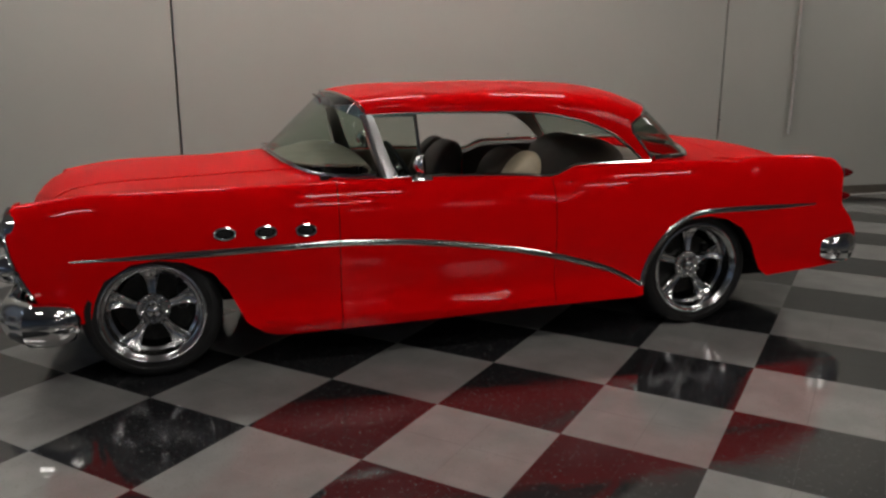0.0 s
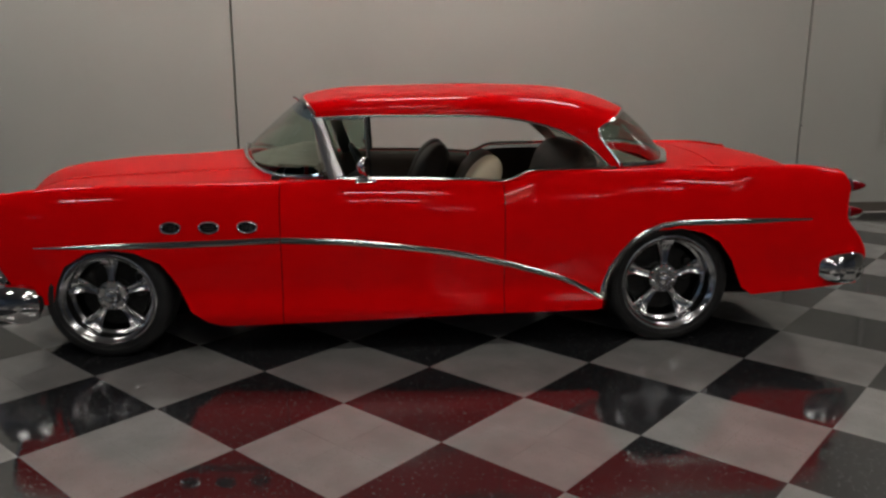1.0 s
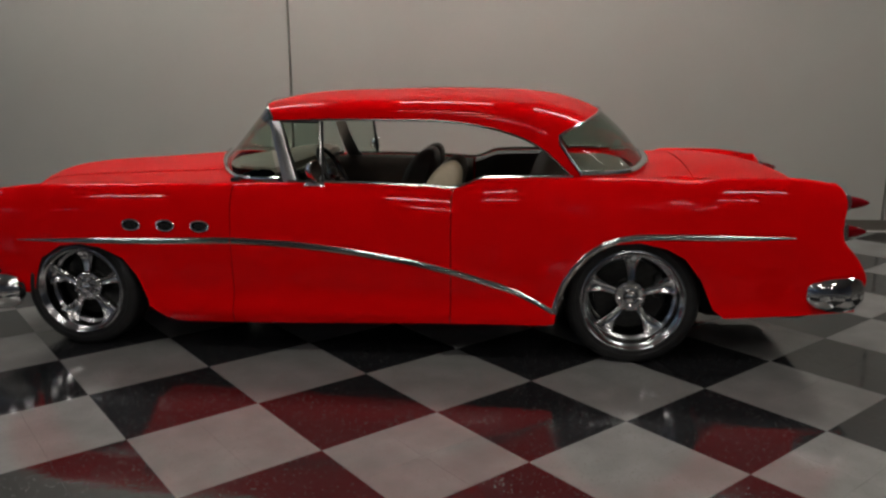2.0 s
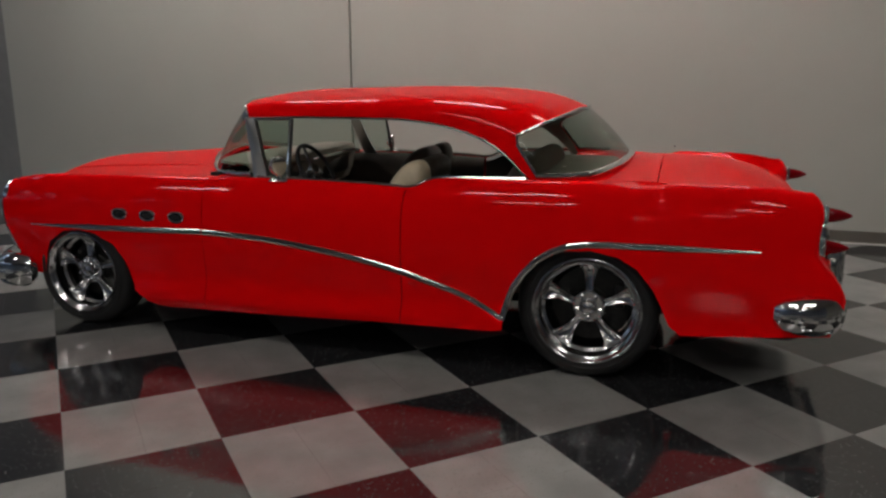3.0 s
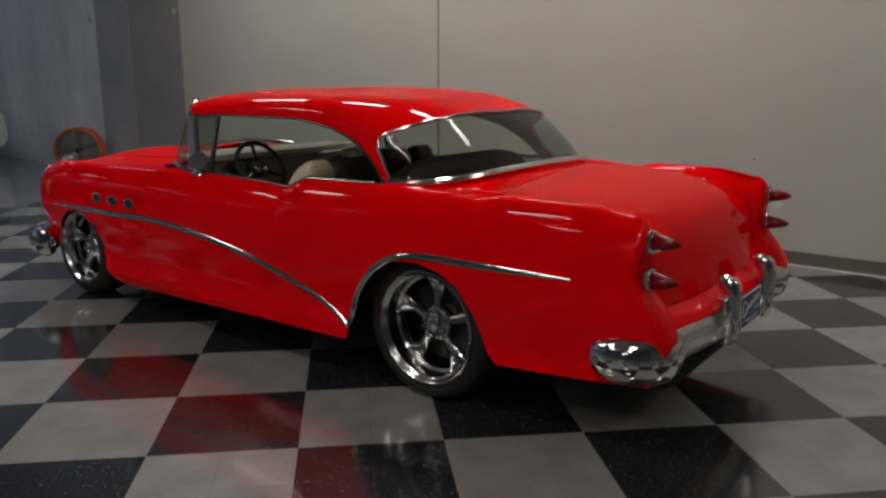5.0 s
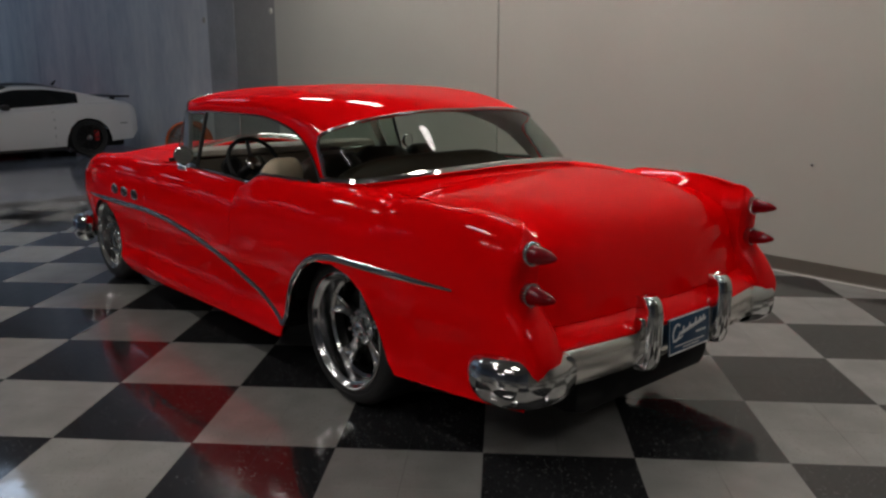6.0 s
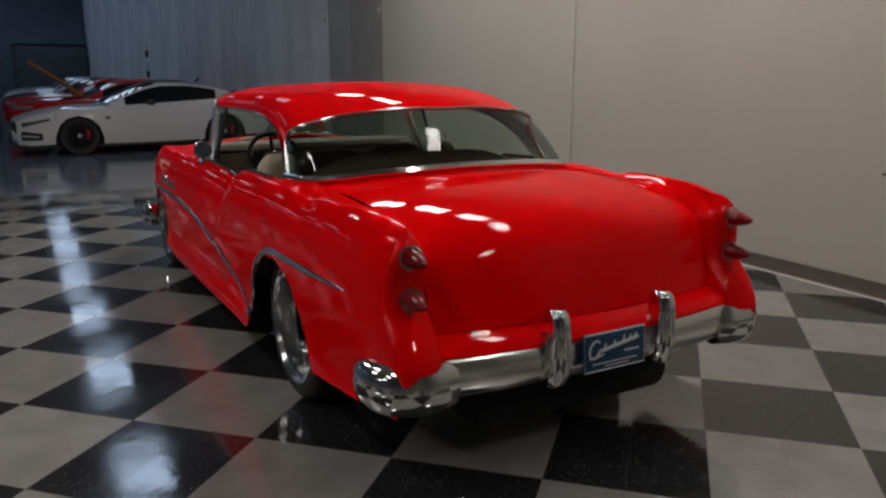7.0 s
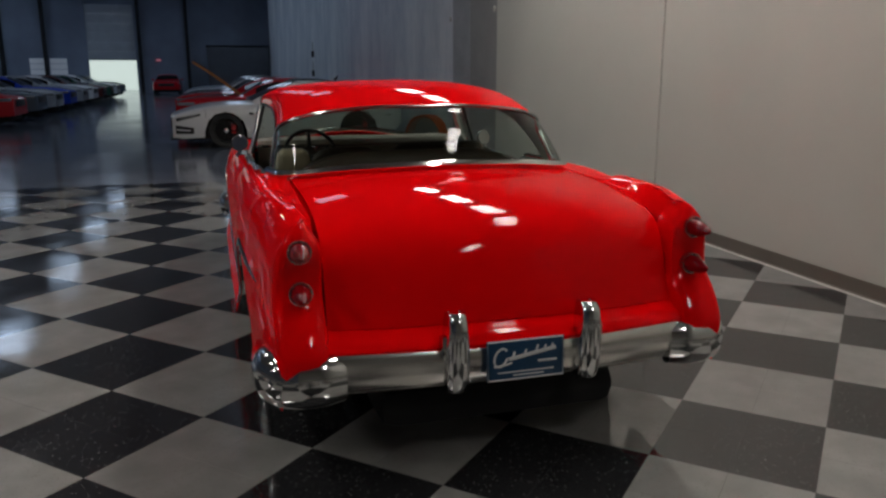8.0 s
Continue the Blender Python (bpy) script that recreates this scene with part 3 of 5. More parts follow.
def greenhouse():
    angs = span(-90, 90, 44)
    rows = []
    for a in angs:
        xr, xh = curve_at(REAR_CUT, abs(a)), curve_at(HEAD_CUT, abs(a))
        rows.append([roof_point(xh + (xr - xh) * (i / 40), a) for i in range(41)])
    Shape().grid(rows).make("roof", RED, car, thick=0.006)
    liner = []
    for a in span(-90, 90, 40):
        xr, xh = curve_at(REAR_CUT, abs(a)) + 0.006, curve_at(HEAD_CUT, abs(a)) - 0.01
        r = [Vector(roof_point(xh + (xr - xh) * (i / 20), a)) for i in range(21)]
        liner.append([(p.x, p.y * 0.985, p.z - 0.009) for p in r])
    Shape().grid(liner).make("headliner", TAUPE, car, "taupe fabric headliner")
    # windshield
    top = [roof_point(curve_at(HEAD_CUT, abs(a)), a) for a in span(-88, 88, 24)]
    low = []
    for a in span(-88, 88, 24):
        y = 0.775 * math.sin(abs(radians(a))) ** 0.85
        bx = curve_at(BASE_X, y)
        low.append((bx, math.copysign(y, a), hood_z(bx, y) + 0.010))
    rows = []
    for i in range(13):
        f = i / 12
        row = []
        for p, q in zip(top, low):
            p, q = Vector(p), Vector(q)
            m = p.lerp(q, f)
            m.x += 0.022 * math.sin(math.pi * f) * (0.4 + 0.6 * min(abs(p.y) / 0.6, 1))
            m.y *= 1 + 0.02 * math.sin(math.pi * f)
            row.append(m)
        rows.append(row)
    ws = Shape().grid(rows[2:]).make("windshield", GREEN_GLASS, car, "curved green-tinted windshield")
    ws.visible_shadow = False
    b = Shape().grid(rows[:3]).make("shade_band", BLUE_BAND, ws, "blue shade band")
    b.visible_shadow = False
    Shape().tube([p + Vector((0.006, 0, 0)) for p in rows[-1]], 0.016, 8, flat=0.8).make("windshield_trim", CHROME, ws, "chrome reveal moulding")
    Shape().tube([Vector(p) + Vector((0.004, 0, 0.002)) for p in rows[0]], 0.008, 8).make("header_trim", STAINLESS, ws, "chrome reveal moulding")
    # rear window
    top = [roof_point(curve_at(REAR_CUT, abs(a)), a) for a in span(-88, 88, 30)]
    low = []
    for a in span(-88, 88, 30):
        y = 0.79 * math.sin(abs(radians(a))) ** 0.8
        low.append((curve_at(SILL_X, y) + 0.01, math.copysign(y, a), curve_at(SILL_Z, y) + 0.012))
    rows = []
    for i in range(11):
        f = i / 10
        row = []
        for p, q in zip(top, low):
            m = Vector(p).lerp(Vector(q), f)
            m.x -= 0.014 * math.sin(math.pi * f)
            m.z += 0.008 * math.sin(math.pi * f)
            row.append(m)
        rows.append(row)
    rw = Shape().grid(rows).make("rear_window", REAR_GLASS, car, "wraparound tinted rear window")
    rw.visible_shadow = False
    Shape().tube([p + Vector((-0.004, 0, 0.004)) for p in rows[0]], 0.008, 8).make("window_trim", DULL_CHROME, rw, "chrome reveal moulding")
    Shape().tube([p + Vector((-0.008, 0, 0.004)) for p in rows[-1]], 0.02, 8).make("window_trim", CHROME, rw, "wide chrome lower moulding")


def hood():
    cross = span(-0.499, 0.499, 26)
    rows = []
    for i in range(31):
        row = []
        for y in cross:
            x0 = curve_at(BASE_X, abs(y)) + 0.02
            x = x0 + (3.72 - NOSE_BOW * y * y - x0) * i / 30
            row.append((x, y, hood_z(x, y) + 0.003))
        rows.append(row)
    rows.append([(3.74 - NOSE_BOW * y * y, y, 0.785) for y in cross])
    rows.append([(3.745 - NOSE_BOW * y * y, y, 0.73) for y in cross])
    Shape().grid(rows).make("hood", RED, car, thick=0.005)


def deck():
    rows = [[deck_point(t, y) for y in span(-0.7, 0.7, 32)] for t in span(0.068, 0.993, 34)]
    Shape().grid(rows).make("deck_lid", RED, car, thick=0.004)
    rows = [[deck_point(t, y) for y in span(-0.705, 0.705, 24)] for t in span(-0.0, 0.064, 3)]
    for dx, dz in ((-0.03, -0.008), (0.015, -0.004), (0.05, -0.05)):
        rows.insert(0, [(curve_at(SILL_X, abs(y)) + dx, y, curve_at(SILL_Z, abs(y)) + dz) for y in span(-0.705, 0.705, 24)])
    Shape().grid(rows).make("rear_shelf_panel", RED, car, thick=0.004)
    rows = []
    for dx, z in ((0.03, 0.60), (0.0, 0.583), (-0.025, 0.572), (-0.06, 0.555), (-0.08, 0.53), (-0.075, 0.49), (-0.03, 0.44), (0.0, 0.36)):
        rows.append([(-1.11 + 0.06 * (abs(y) / 0.72) ** 2.4 + dx, y, z) for y in span(-0.735, 0.735, 24)])
    Shape().grid(rows).make("rear_valance", RED, car, thick=0.004)


for side in (1, -1):
    fender(side), side_door(side), quarter(side), tail_pod(side)
greenhouse()
cowl = [[(curve_at(BASE_X, abs(y)) + dx, y, hood_z(curve_at(BASE_X, abs(y)) + dx, y) - 0.005) for dx in span(-0.03, 0.22, 5)] for y in span(-0.77, 0.77, 40)]
Shape().grid(cowl).make("cowl_panel", RED, car, thick=0.003)
hood()
deck()


# ---- chrome trim ----
SPEAR = [(0.417, 0.308), (0.50, 0.352), (0.642, 0.417), (0.80, 0.465), (0.949, 0.508), (1.253, 0.573), (1.555, 0.616), (1.826, 0.643), (2.0, 0.651), (2.156, 0.656), (2.6, 0.644), (3.06, 0.634), (3.44, 0.624)]
ARCH = [(0.415, 0.305), (0.392, 0.39), (0.362, 0.47), (0.31, 0.55), (0.245, 0.622), (0.17, 0.672), (0.09, 0.703), (0.0, 0.717), (-0.1, 0.72), (-0.4, 0.721), (-0.65, 0.722), (-0.83, 0.722)]


def moulding(name, pts, side, widths, parent=car, label=""):
    """A bowed chrome strip on the car's side, following it."""
    rows = []
    for i, (x, z) in enumerate(pts):
        x0, z0 = pts[max(i - 1, 0)]
        x1, z1 = pts[min(i + 1, len(pts) - 1)]
        n = Vector((x1 - x0, z1 - z0)).normalized()
        nx, nz = -n.y, n.x
        wd = widths[i] if isinstance(widths, list) else widths
        row = []
        for k in range(-3, 4):
            a = k / 3
            px, pz = x + nx * wd * a, z + nz * wd * a
            y = flank_y(px, pz, curve_at(TOP, px)) + 0.002 + 0.45 * wd * math.sqrt(max(1 - a * a, 0))
            row.append((px, side * y, pz))
        rows.append(row)
    return Shape().grid(rows).make(name, STAINLESS, parent, label, thick=0.0)


def dense(table, n):
    xs = [p[0] for p in table]
    rising = xs[0] < xs[-1]
    t = table if rising else table[::-1]
    out = [(x, curve_at(t, x)) for x in span(t[0][0], t[-1][0], n)]
    return out if rising else out[::-1]


for side in (1, -1):
    full = dense(SPEAR, 60)
    rear = [p for p in full if p[0] < 2.15] + [(2.1575, 0.656)]
    front = [(2.1625, 0.656)] + [p for p in full if p[0] > 2.17]
    moulding("side_spear", rear, side, [0.011 + 0.006 * min((p[0] - 0.41) / 0.3, 1) for p in rear], label="sweeping chrome side spear")
    moulding("fender_spear", front, side, [0.015 * min(1.0, (3.46 - p[0]) / 0.5) + 0.002 for p in front], label="tapering chrome fender spear")
    arch = []
    for (xa, za), (xb, zb) in zip(ARCH[:-1], ARCH[1:]):
        arch += [(xa + (xb - xa) * k / 4, za + (zb - za) * k / 4) for k in range(4)]
    moulding("arch_trim", arch, side, [0.014 * min(1.0, (p[0] + 0.86) / 0.45) + 0.002 for p in arch], label="chrome wheel arch moulding")
    # belt moulding and window reveal
    belt = [(x, side * (sill_y(x) - 0.006), curve_at(TOP, x) + 0.004) for x in span(0.33, 1.86, 60)]
    Shape().tube(belt, 0.010, 8, flat=1.3).make("belt_trim", STAINLESS, car, "slim chrome belt moulding")
    drip = [Vector(roof_point(x, 90 * side)) + Vector((0, side * 0.006, -0.002)) for x in span(0.30, 1.985, 60)]
    Shape().tube(drip, 0.0065, 8).make("drip_rail", DARK_TRIM, car, "chrome drip rail over the side window")
    # wraparound pillar
    pil = [(1.965, 0.70, 1.283), (1.945, 0.715, 1.22), (1.92, 0.735, 1.13), (1.89, 0.76, 1.04), (1.865, 0.788, 0.97), (1.85, 0.797, 0.945)]
    rows = []
    for i, (x, y, z) in enumerate(pil):
        wd = 0.035 + 0.018 * i / 5
        rows.append([(x + wd, side * (y - 0.012), z), (x + wd * 0.8, side * (y + 0.012), z), (x + 0.01, side * (y + 0.022), z), (x - wd * 0.8, side * (y + 0.014), z), (x - wd, side * (y - 0.012), z)])
    Shape().grid(rows, wrap=True).make("windshield_pillar", PILLAR, car, "chrome clad dogleg pillar")
    # vent window
    vw = empty("vent_window", Matrix(), "", "")
    vw.parent = car
    tl, tr, bl, br = Vector((1.70, 0.70, 1.28)), Vector((1.94, 0.705, 1.272)), Vector((1.685, 0.79, 0.965)), Vector((1.86, 0.79, 0.965))
    pane = [[Vector((p.x, p.y * side, p.z)) for p in (tl.lerp(bl, f), tr.lerp(br, f))] for f in span(0, 1, 4)]
    g = Shape().grid(pane).make("pane", GREEN_GLASS, vw, "green-tinted vent glass")
    g.visible_shadow = False
    loop = [Vector((p.x, p.y * side, p.z)) for p in (tl, tr, br, bl)]
    Shape().tube([loop[0], loop[3]], 0.010, 8).make("divider", BLACK, vw, "black and chrome window divider")
    Shape().tube([loop[0] + Vector((0.006, side * 0.008, 0)), loop[3] + Vector((0.006, side * 0.008, 0))], 0.006, 8).make("divider_trim", CHROME, vw)
    Shape().tube([loop[0], loop[1], loop[2], loop[3]], 0.007, 8).make("vent_frame", DULL_CHROME, vw)
    # portholes
    for px in (2.725, 2.527, 2.329):
        y = flank_y(px, 0.731, curve_at(TOP, px))
        ph = empty("porthole", pose(px, side * y, 0.731), "", "")
        ph.parent = car
        ring = [(0.050 * math.cos(a), side * 0.004, 0.029 * math.sin(a)) for a in span(0, 2 * math.pi, 28)[:-1]]
        Shape().tube(ring, 0.007, 8, closed=True).make("ring", CHROME, ph, "chrome porthole ring")
        cup = [[(0.048 * r * math.cos(a), side * d, 0.027 * r * math.sin(a)) for a in span(0, 2 * math.pi, 28)[:-1]] for r, d in ((1.0, 0.006), (0.85, 0.0045), (0.55, 0.004), (0.02, 0.004))]
        Shape().grid(cup, wrap=True).make("cup", UNDER, ph, "black porthole recess")
        for dz in (-0.011, 0.0, 0.011):
            Shape().box(0.0, side * 0.006, dz, 0.056 if dz else 0.066, 0.006, 0.0045, 0.0015).make("louvre", DARK_METAL, ph, "slim dark louvre")
    # door mirror
    mi = empty("side_mirror", pose(1.70, side * 0.869, 0.948), "", "")
    mi.parent = car
    Shape().tube([(0.06, 0, 0.0), (0.03, 0, 0.006), (-0.05, 0, 0.004)], [0.012, 0.022, 0.012], 10, flat=1.5).make("foot", CHROME, mi)
    Shape().tube([(0.0, 0, 0.005), (0.004, 0.0, 0.035), (0.006, 0.0, 0.055)], 0.011, 8).make("stalk", CHROME, mi)
    Shape().lathe([(0.002, 0.055), (0.03, 0.048), (0.05, 0.025), (0.056, 0.004), (0.056, -0.004), (0.050, -0.006)], m=pose(0.0, 0.0, 0.085, 0, 0, -90 - side * 20) @ pose(0, 0, 0, -4)).make("shell", CHROME, mi, "round chrome mirror shell")
    Shape().lathe([(0.051, 0.0), (0.001, 0.0)], m=pose(-0.0045, side * 0.0005, 0.085, 0, 0, -90 - side * 20) @ pose(0, 0, 0, -4)).make("mirror_glass", material("mirror", (0.72, 0.73, 0.74), 0.01, 1.0) if side > 0 else bpy.data.materials["mirror"], mi)
    # tail lamps, two a side
    for z in (0.888, 0.738):
        tl_ob = empty("tail_lamp", pose(-1.045, side * 0.79, z), "", "")
        tl_ob.parent = car
        m = pose(0, 0, 0, 0, 0, 90)
        Shape().lathe([(0.030, -0.02), (0.040, -0.014), (0.0415, 0.002), (0.040, 0.010), (0.034, 0.010)], m=m, sides=28).make("bezel", BLACK, tl_ob, "black lamp bezel with chrome ribs")
        for k in range(22):
            a = 2 * math.pi * k / 22
            Shape().box(-0.007, 0.0405 * math.cos(a), 0.0405 * math.sin(a), 0.030, 0.0066, 0.0066, 0.0014).make("bezel_rib", CHROME, tl_ob)
        Shape().lathe([(0.036, 0.0), (0.035, 0.025), (0.032, 0.05), (0.026, 0.078), (0.017, 0.103), (0.008, 0.12), (0.001, 0.126)], m=m, sides=24).make("lens", LENS_RED, tl_ob, "bullet-shaped red lens")
    # head lamps
    hl = empty("head_lamp", pose(3.665, side * 0.735, 0.76), "", "")
    hl.parent = car
    m = pose(0, 0, 0, 0, 0, -90)
    Shape().lathe([(0.105, 0.0), (0.105, 0.03), (0.10, 0.05), (0.09, 0.054), (0.082, 0.045)], m=m).make("bezel", CHROME, hl)
    Shape().lathe([(0.083, 0.045), (0.065, 0.058), (0.03, 0.066), (0.001, 0.067)], m=m).make("lens", material("lamp_lens", (0.6, 0.62, 0.62), 0.08) if side > 0 else bpy.data.materials["lamp_lens"], hl)
    # fender nose closing panel behind the lamp
    rows = []
    for z in (0.31, 0.42, 0.505, 0.60, 0.67, 0.74, 0.80, 0.85, 0.878):
        xe = curve_at(NOSE, z)
        yo = flank_y(3.7, z, 0.88)
        rows.append([(xe, side * yo, z), (xe + 0.012, side * (yo - 0.02), z), (xe + 0.015, side * (yo - 0.08), z), (xe + 0.012, side * 0.66, z), (xe, side * 0.62, z)])
    Shape().grid(rows).make("fender_nose", RED, car, thick=0.004)
    Shape().tube([(curve_at(NOSE, z) + 0.014, side * (flank_y(3.7, z, 0.88) - 0.01), z) for z in span(0.44, 0.872, 14)], 0.009, 8).make("nose_trim", CHROME, car, "chrome nose moulding")


# wiper arms lying along the windshield's base
for y0, y1 in ((0.10, 0.52), (-0.46, -0.04)):
    pts = []
    for y in span(y0, y1, 8):
        bx = curve_at(BASE_X, abs(y))
        pts.append((bx + 0.012, y, hood_z(bx, y) + 0.034))
    Shape().tube(pts, 0.005, 6).make("wiper_arm", DULL_CHROME, car)


# ---- grille, bumpers, plate ----
def sweep(path, section, side_up=True):
    """Rows of a section of (out, up) pairs carried along a plan path of (x, y, lift, grow)."""
    rows = []
    pts = [Vector((x, y, 0)) for x, y, *_ in path]
    for i, p in enumerate(pts):
        t = (pts[min(i + 1, len(pts) - 1)] - pts[max(i - 1, 0)]).normalized()
        out = Vector((t.y, -t.x, 0))
        lift, grow = path[i][2], path[i][3]
        rows.append([p + out * o * grow + Vector((0, 0, lift + u * grow)) for o, u in section])
    return rows


BAR = [(-0.035, 0.07)] + [(0.072 * math.cos(radians(a)) ** 0.8 if abs(a) < 90 else 0.0, 0.09 * math.sin(radians(a))) for a in range(84, -85, -12)] + [(-0.035, -0.075)]
REAR_BAR = [(-0.035, 0.076), (0.01, 0.088), (0.038, 0.082), (0.054, 0.064), (0.061, 0.034), (0.062, 0.0), (0.060, -0.03), (0.052, -0.056), (0.034, -0.076), (0.005, -0.084), (-0.035, -0.078)]
END_BAR = [(-0.035, 0.085)] + [(0.078 * max(math.cos(radians(a)), 0.0) ** 0.72, 0.088 * math.copysign(abs(math.sin(radians(a))) ** 0.88, a)) for a in range(84, -85, -12)] + [(-0.035, -0.085)]
rear_bumper = empty("rear_bumper", Matrix(), "", "")
rear_bumper.parent = car
path = []
for k in span(-1, 1, 32):
    path.append((-1.135 + 0.05 * abs(k) ** 3, -k * 0.70, 0.450, 1.0))
Shape().grid(sweep(path, REAR_BAR)).make("bar", SATIN_CHROME, rear_bumper, "polished chrome bumper bar")
for side in (1, -1):
    ends = [(-1.085, 0.67), (-1.10, 0.735), (-1.10, 0.795), (-1.075, 0.848), (-1.03, 0.878), (-0.97, 0.89), (-0.93, 0.888)]
    g = [1.06, 1.12, 1.14, 1.14, 1.12, 1.06, 0.94]
    fine = []
    for i in range(len(ends) - 1):
        for k in range(4):
            f = k / 4
            fine.append((ends[i][0] + (ends[i + 1][0] - ends[i][0]) * f, side * (ends[i][1] + (ends[i + 1][1] - ends[i][1]) * f), 0.432, g[i] + (g[i + 1] - g[i]) * f))
    fine.append((ends[-1][0], side * ends[-1][1], 0.432, g[-1]))
    fine.append((ends[-1][0] + 0.02, side * (ends[-1][1] - 0.012), 0.432, g[-1] * 0.86))
    fine.append((ends[-1][0] + 0.028, side * (ends[-1][1] - 0.03), 0.432, g[-1] * 0.6))
    if side < 0:
        fine = fine[::-1]
    rows = sweep(fine, [(-o, u) for o, u in END_BAR])
    sh = Shape().grid(rows)
    n = len(END_BAR)
    sh.f.append(tuple(range(n)))
    sh.f.append(tuple((len(rows) - 1) * n + j for j in range(n)))
    sh.make("bumper_end", CHROME, rear_bumper, "bulbous chrome bumper end")
    gd = [(-1.185, 0.655), (-1.215, 0.665), (-1.245, 0.64), (-1.255, 0.58), (-1.255, 0.48), (-1.245, 0.40), (-1.225, 0.365), (-1.19, 0.36)]
    xs = [(k / 7, x) for k, (x, z) in enumerate(gd)]
    zs = [(k / 7, z) for k, (x, z) in enumerate(gd)]
    ws = list(zip([k / 7 for k in range(8)], [0.020, 0.032, 0.039, 0.043, 0.045, 0.043, 0.036, 0.022]))
    rows = []
    for t in span(0, 1, 24):
        x, z, wd = curve_at(xs, t), curve_at(zs, t), curve_at(ws, t)
        rows.append([(-1.165, side * 0.26 - wd, z)] + [(x + 0.05 - 0.05 * math.sin(a) ** 0.7, side * 0.26 - wd * math.cos(a), z) for a in span(0.12, math.pi - 0.12, 12)] + [(-1.165, side * 0.26 + wd, z)])
    Shape().grid(rows).make("bumper_guard", CHROME, rear_bumper, "upright chrome bumper guard", thick=0.004)
    Shape().box(-1.19, side * 0.30, 0.535, 0.05, 0.035, 0.09, 0.012).make("guard_flange", STAINLESS, rear_bumper)

plate = empty("licence_plate", pose(-1.222, 0, 0.472, 0, 4, 0), "", "")
plate.parent = car
Shape().box(0, 0, 0, 0.006, 0.305, 0.152, 0.002).make("plate_panel", PLATE_BLUE, plate, "dark blue dealer plate with white script shapes")
rim = [(-0.004, 0.148 * a, 0.072 * b) for a, b in ((1, 1), (1, -1), (-1, -1), (-1, 1))]
Shape().tube(rim, 0.0028, 6, closed=True).make("plate_border", WHITE_INK, plate)
INK_X = -0.0045


def bar_mark(points, r):
    """A bent white bar of the plate's mark, given along and up in the plate's plane."""
    Shape().tube([(INK_X, -a, b) for a, b in points], r, 6, flat=0.5).make("script_bar", WHITE_INK, plate)


# a loop, a long slanted bar with a broken upper edge, and a tail under it
bar_mark([(-0.098 + 0.026 * math.cos(a), 0.012 + 0.032 * math.sin(a) + 0.010 * math.cos(a)) for a in span(0.5, 5.9, 24)], 0.0046)
bar_mark([(-0.068, 0.004), (0.118, 0.034)], 0.0075)
for a, h in ((-0.052, 0.022), (-0.006, 0.020), (0.040, 0.026), (0.072, 0.018), (0.100, 0.016)):
    bar_mark([(a, 0.006 + 0.16 * (a + 0.068)), (a + 0.008, 0.006 + 0.16 * (a + 0.068) + h)], 0.0046)
bar_mark([(-0.125 + 0.07 * t, -0.020 + 0.010 * t * t) for t in span(0, 1, 6)], 0.0040)
for y, z, ln in ((-0.085, -0.012, 0.075), (0.0, -0.045, 0.22), (-0.01, -0.058, 0.12)):
    Shape().box(-0.004, y, z, 0.002, ln, 0.008 if z > -0.03 else 0.004).make("text_bar", WHITE_INK, plate)

grille = empty("grille", Matrix(), "", "")
grille.parent = car
for k in range(41):
    y = -0.6 + 1.2 * k / 40
    x = 3.70 + 0.03 * (1 - (y / 0.6) ** 2)
    Shape().tube([(x, y, 0.48), (x + 0.015, y, 0.60), (x, y, 0.73)], 0.006, 6).make("grille_bar", CHROME, grille)
Shape().tube([(3.70 + 0.035 * (1 - (y / 0.64) ** 2), y, 0.745 - 0.03 * (y / 0.64) ** 4) for y in span(-0.64, 0.64, 24)], 0.018, 8).make("grille_surround", CHROME, grille)
Shape().tube([(3.70 + 0.035 * (1 - (y / 0.64) ** 2), y, 0.47 + 0.03 * (y / 0.64) ** 4) for y in span(-0.64, 0.64, 24)], 0.018, 8).make("grille_surround", CHROME, grille)
Shape().box(3.62, 0, 0.6, 0.02, 1.3, 0.4).make("grille_backing", BLACK, grille)

front_bumper = empty("front_bumper", Matrix(), "", "")
front_bumper.parent = car
path = []
for k in span(-1, 1, 48):
    a = abs(k)
    y = k * 0.90
    x = 3.74 - 0.03 * a**2 - (0.0 if a < 0.8 else 0.09 * ((a - 0.8) / 0.2) ** 2)
    path.append((x, y, 0.375 - 0.04 * min(a / 0.7, 1.0), 1.05 + 0.15 * min(a / 0.7, 1.0)))
for xx, yy, gg in ((3.62, 0.922, 1.2), (3.55, 0.93, 1.2), (3.49, 0.928, 1.16), (3.465, 0.916, 1.0), (3.458, 0.90, 0.7)):
    path.append((xx, yy, 0.335, gg))
    path.insert(0, (xx, -yy, 0.335, gg))
rows = sweep(path, BAR)
sh = Shape().grid(rows)
sh.f.append(tuple(range(len(BAR))))
sh.f.append(tuple((len(rows) - 1) * len(BAR) + j for j in range(len(BAR))))
sh.make("bar", CHROME, front_bumper, "heavy chrome front bumper")
for side in (1, -1):
    Shape().lathe([(0.075, -0.02), (0.085, 0.03), (0.075, 0.08), (0.05, 0.13), (0.02, 0.16), (0.001, 0.165)], m=pose(3.75, side * 0.42, 0.50, 0, 0, -90)).make("bumper_bullet", CHROME, front_bumper, "bullet-shaped chrome overrider")


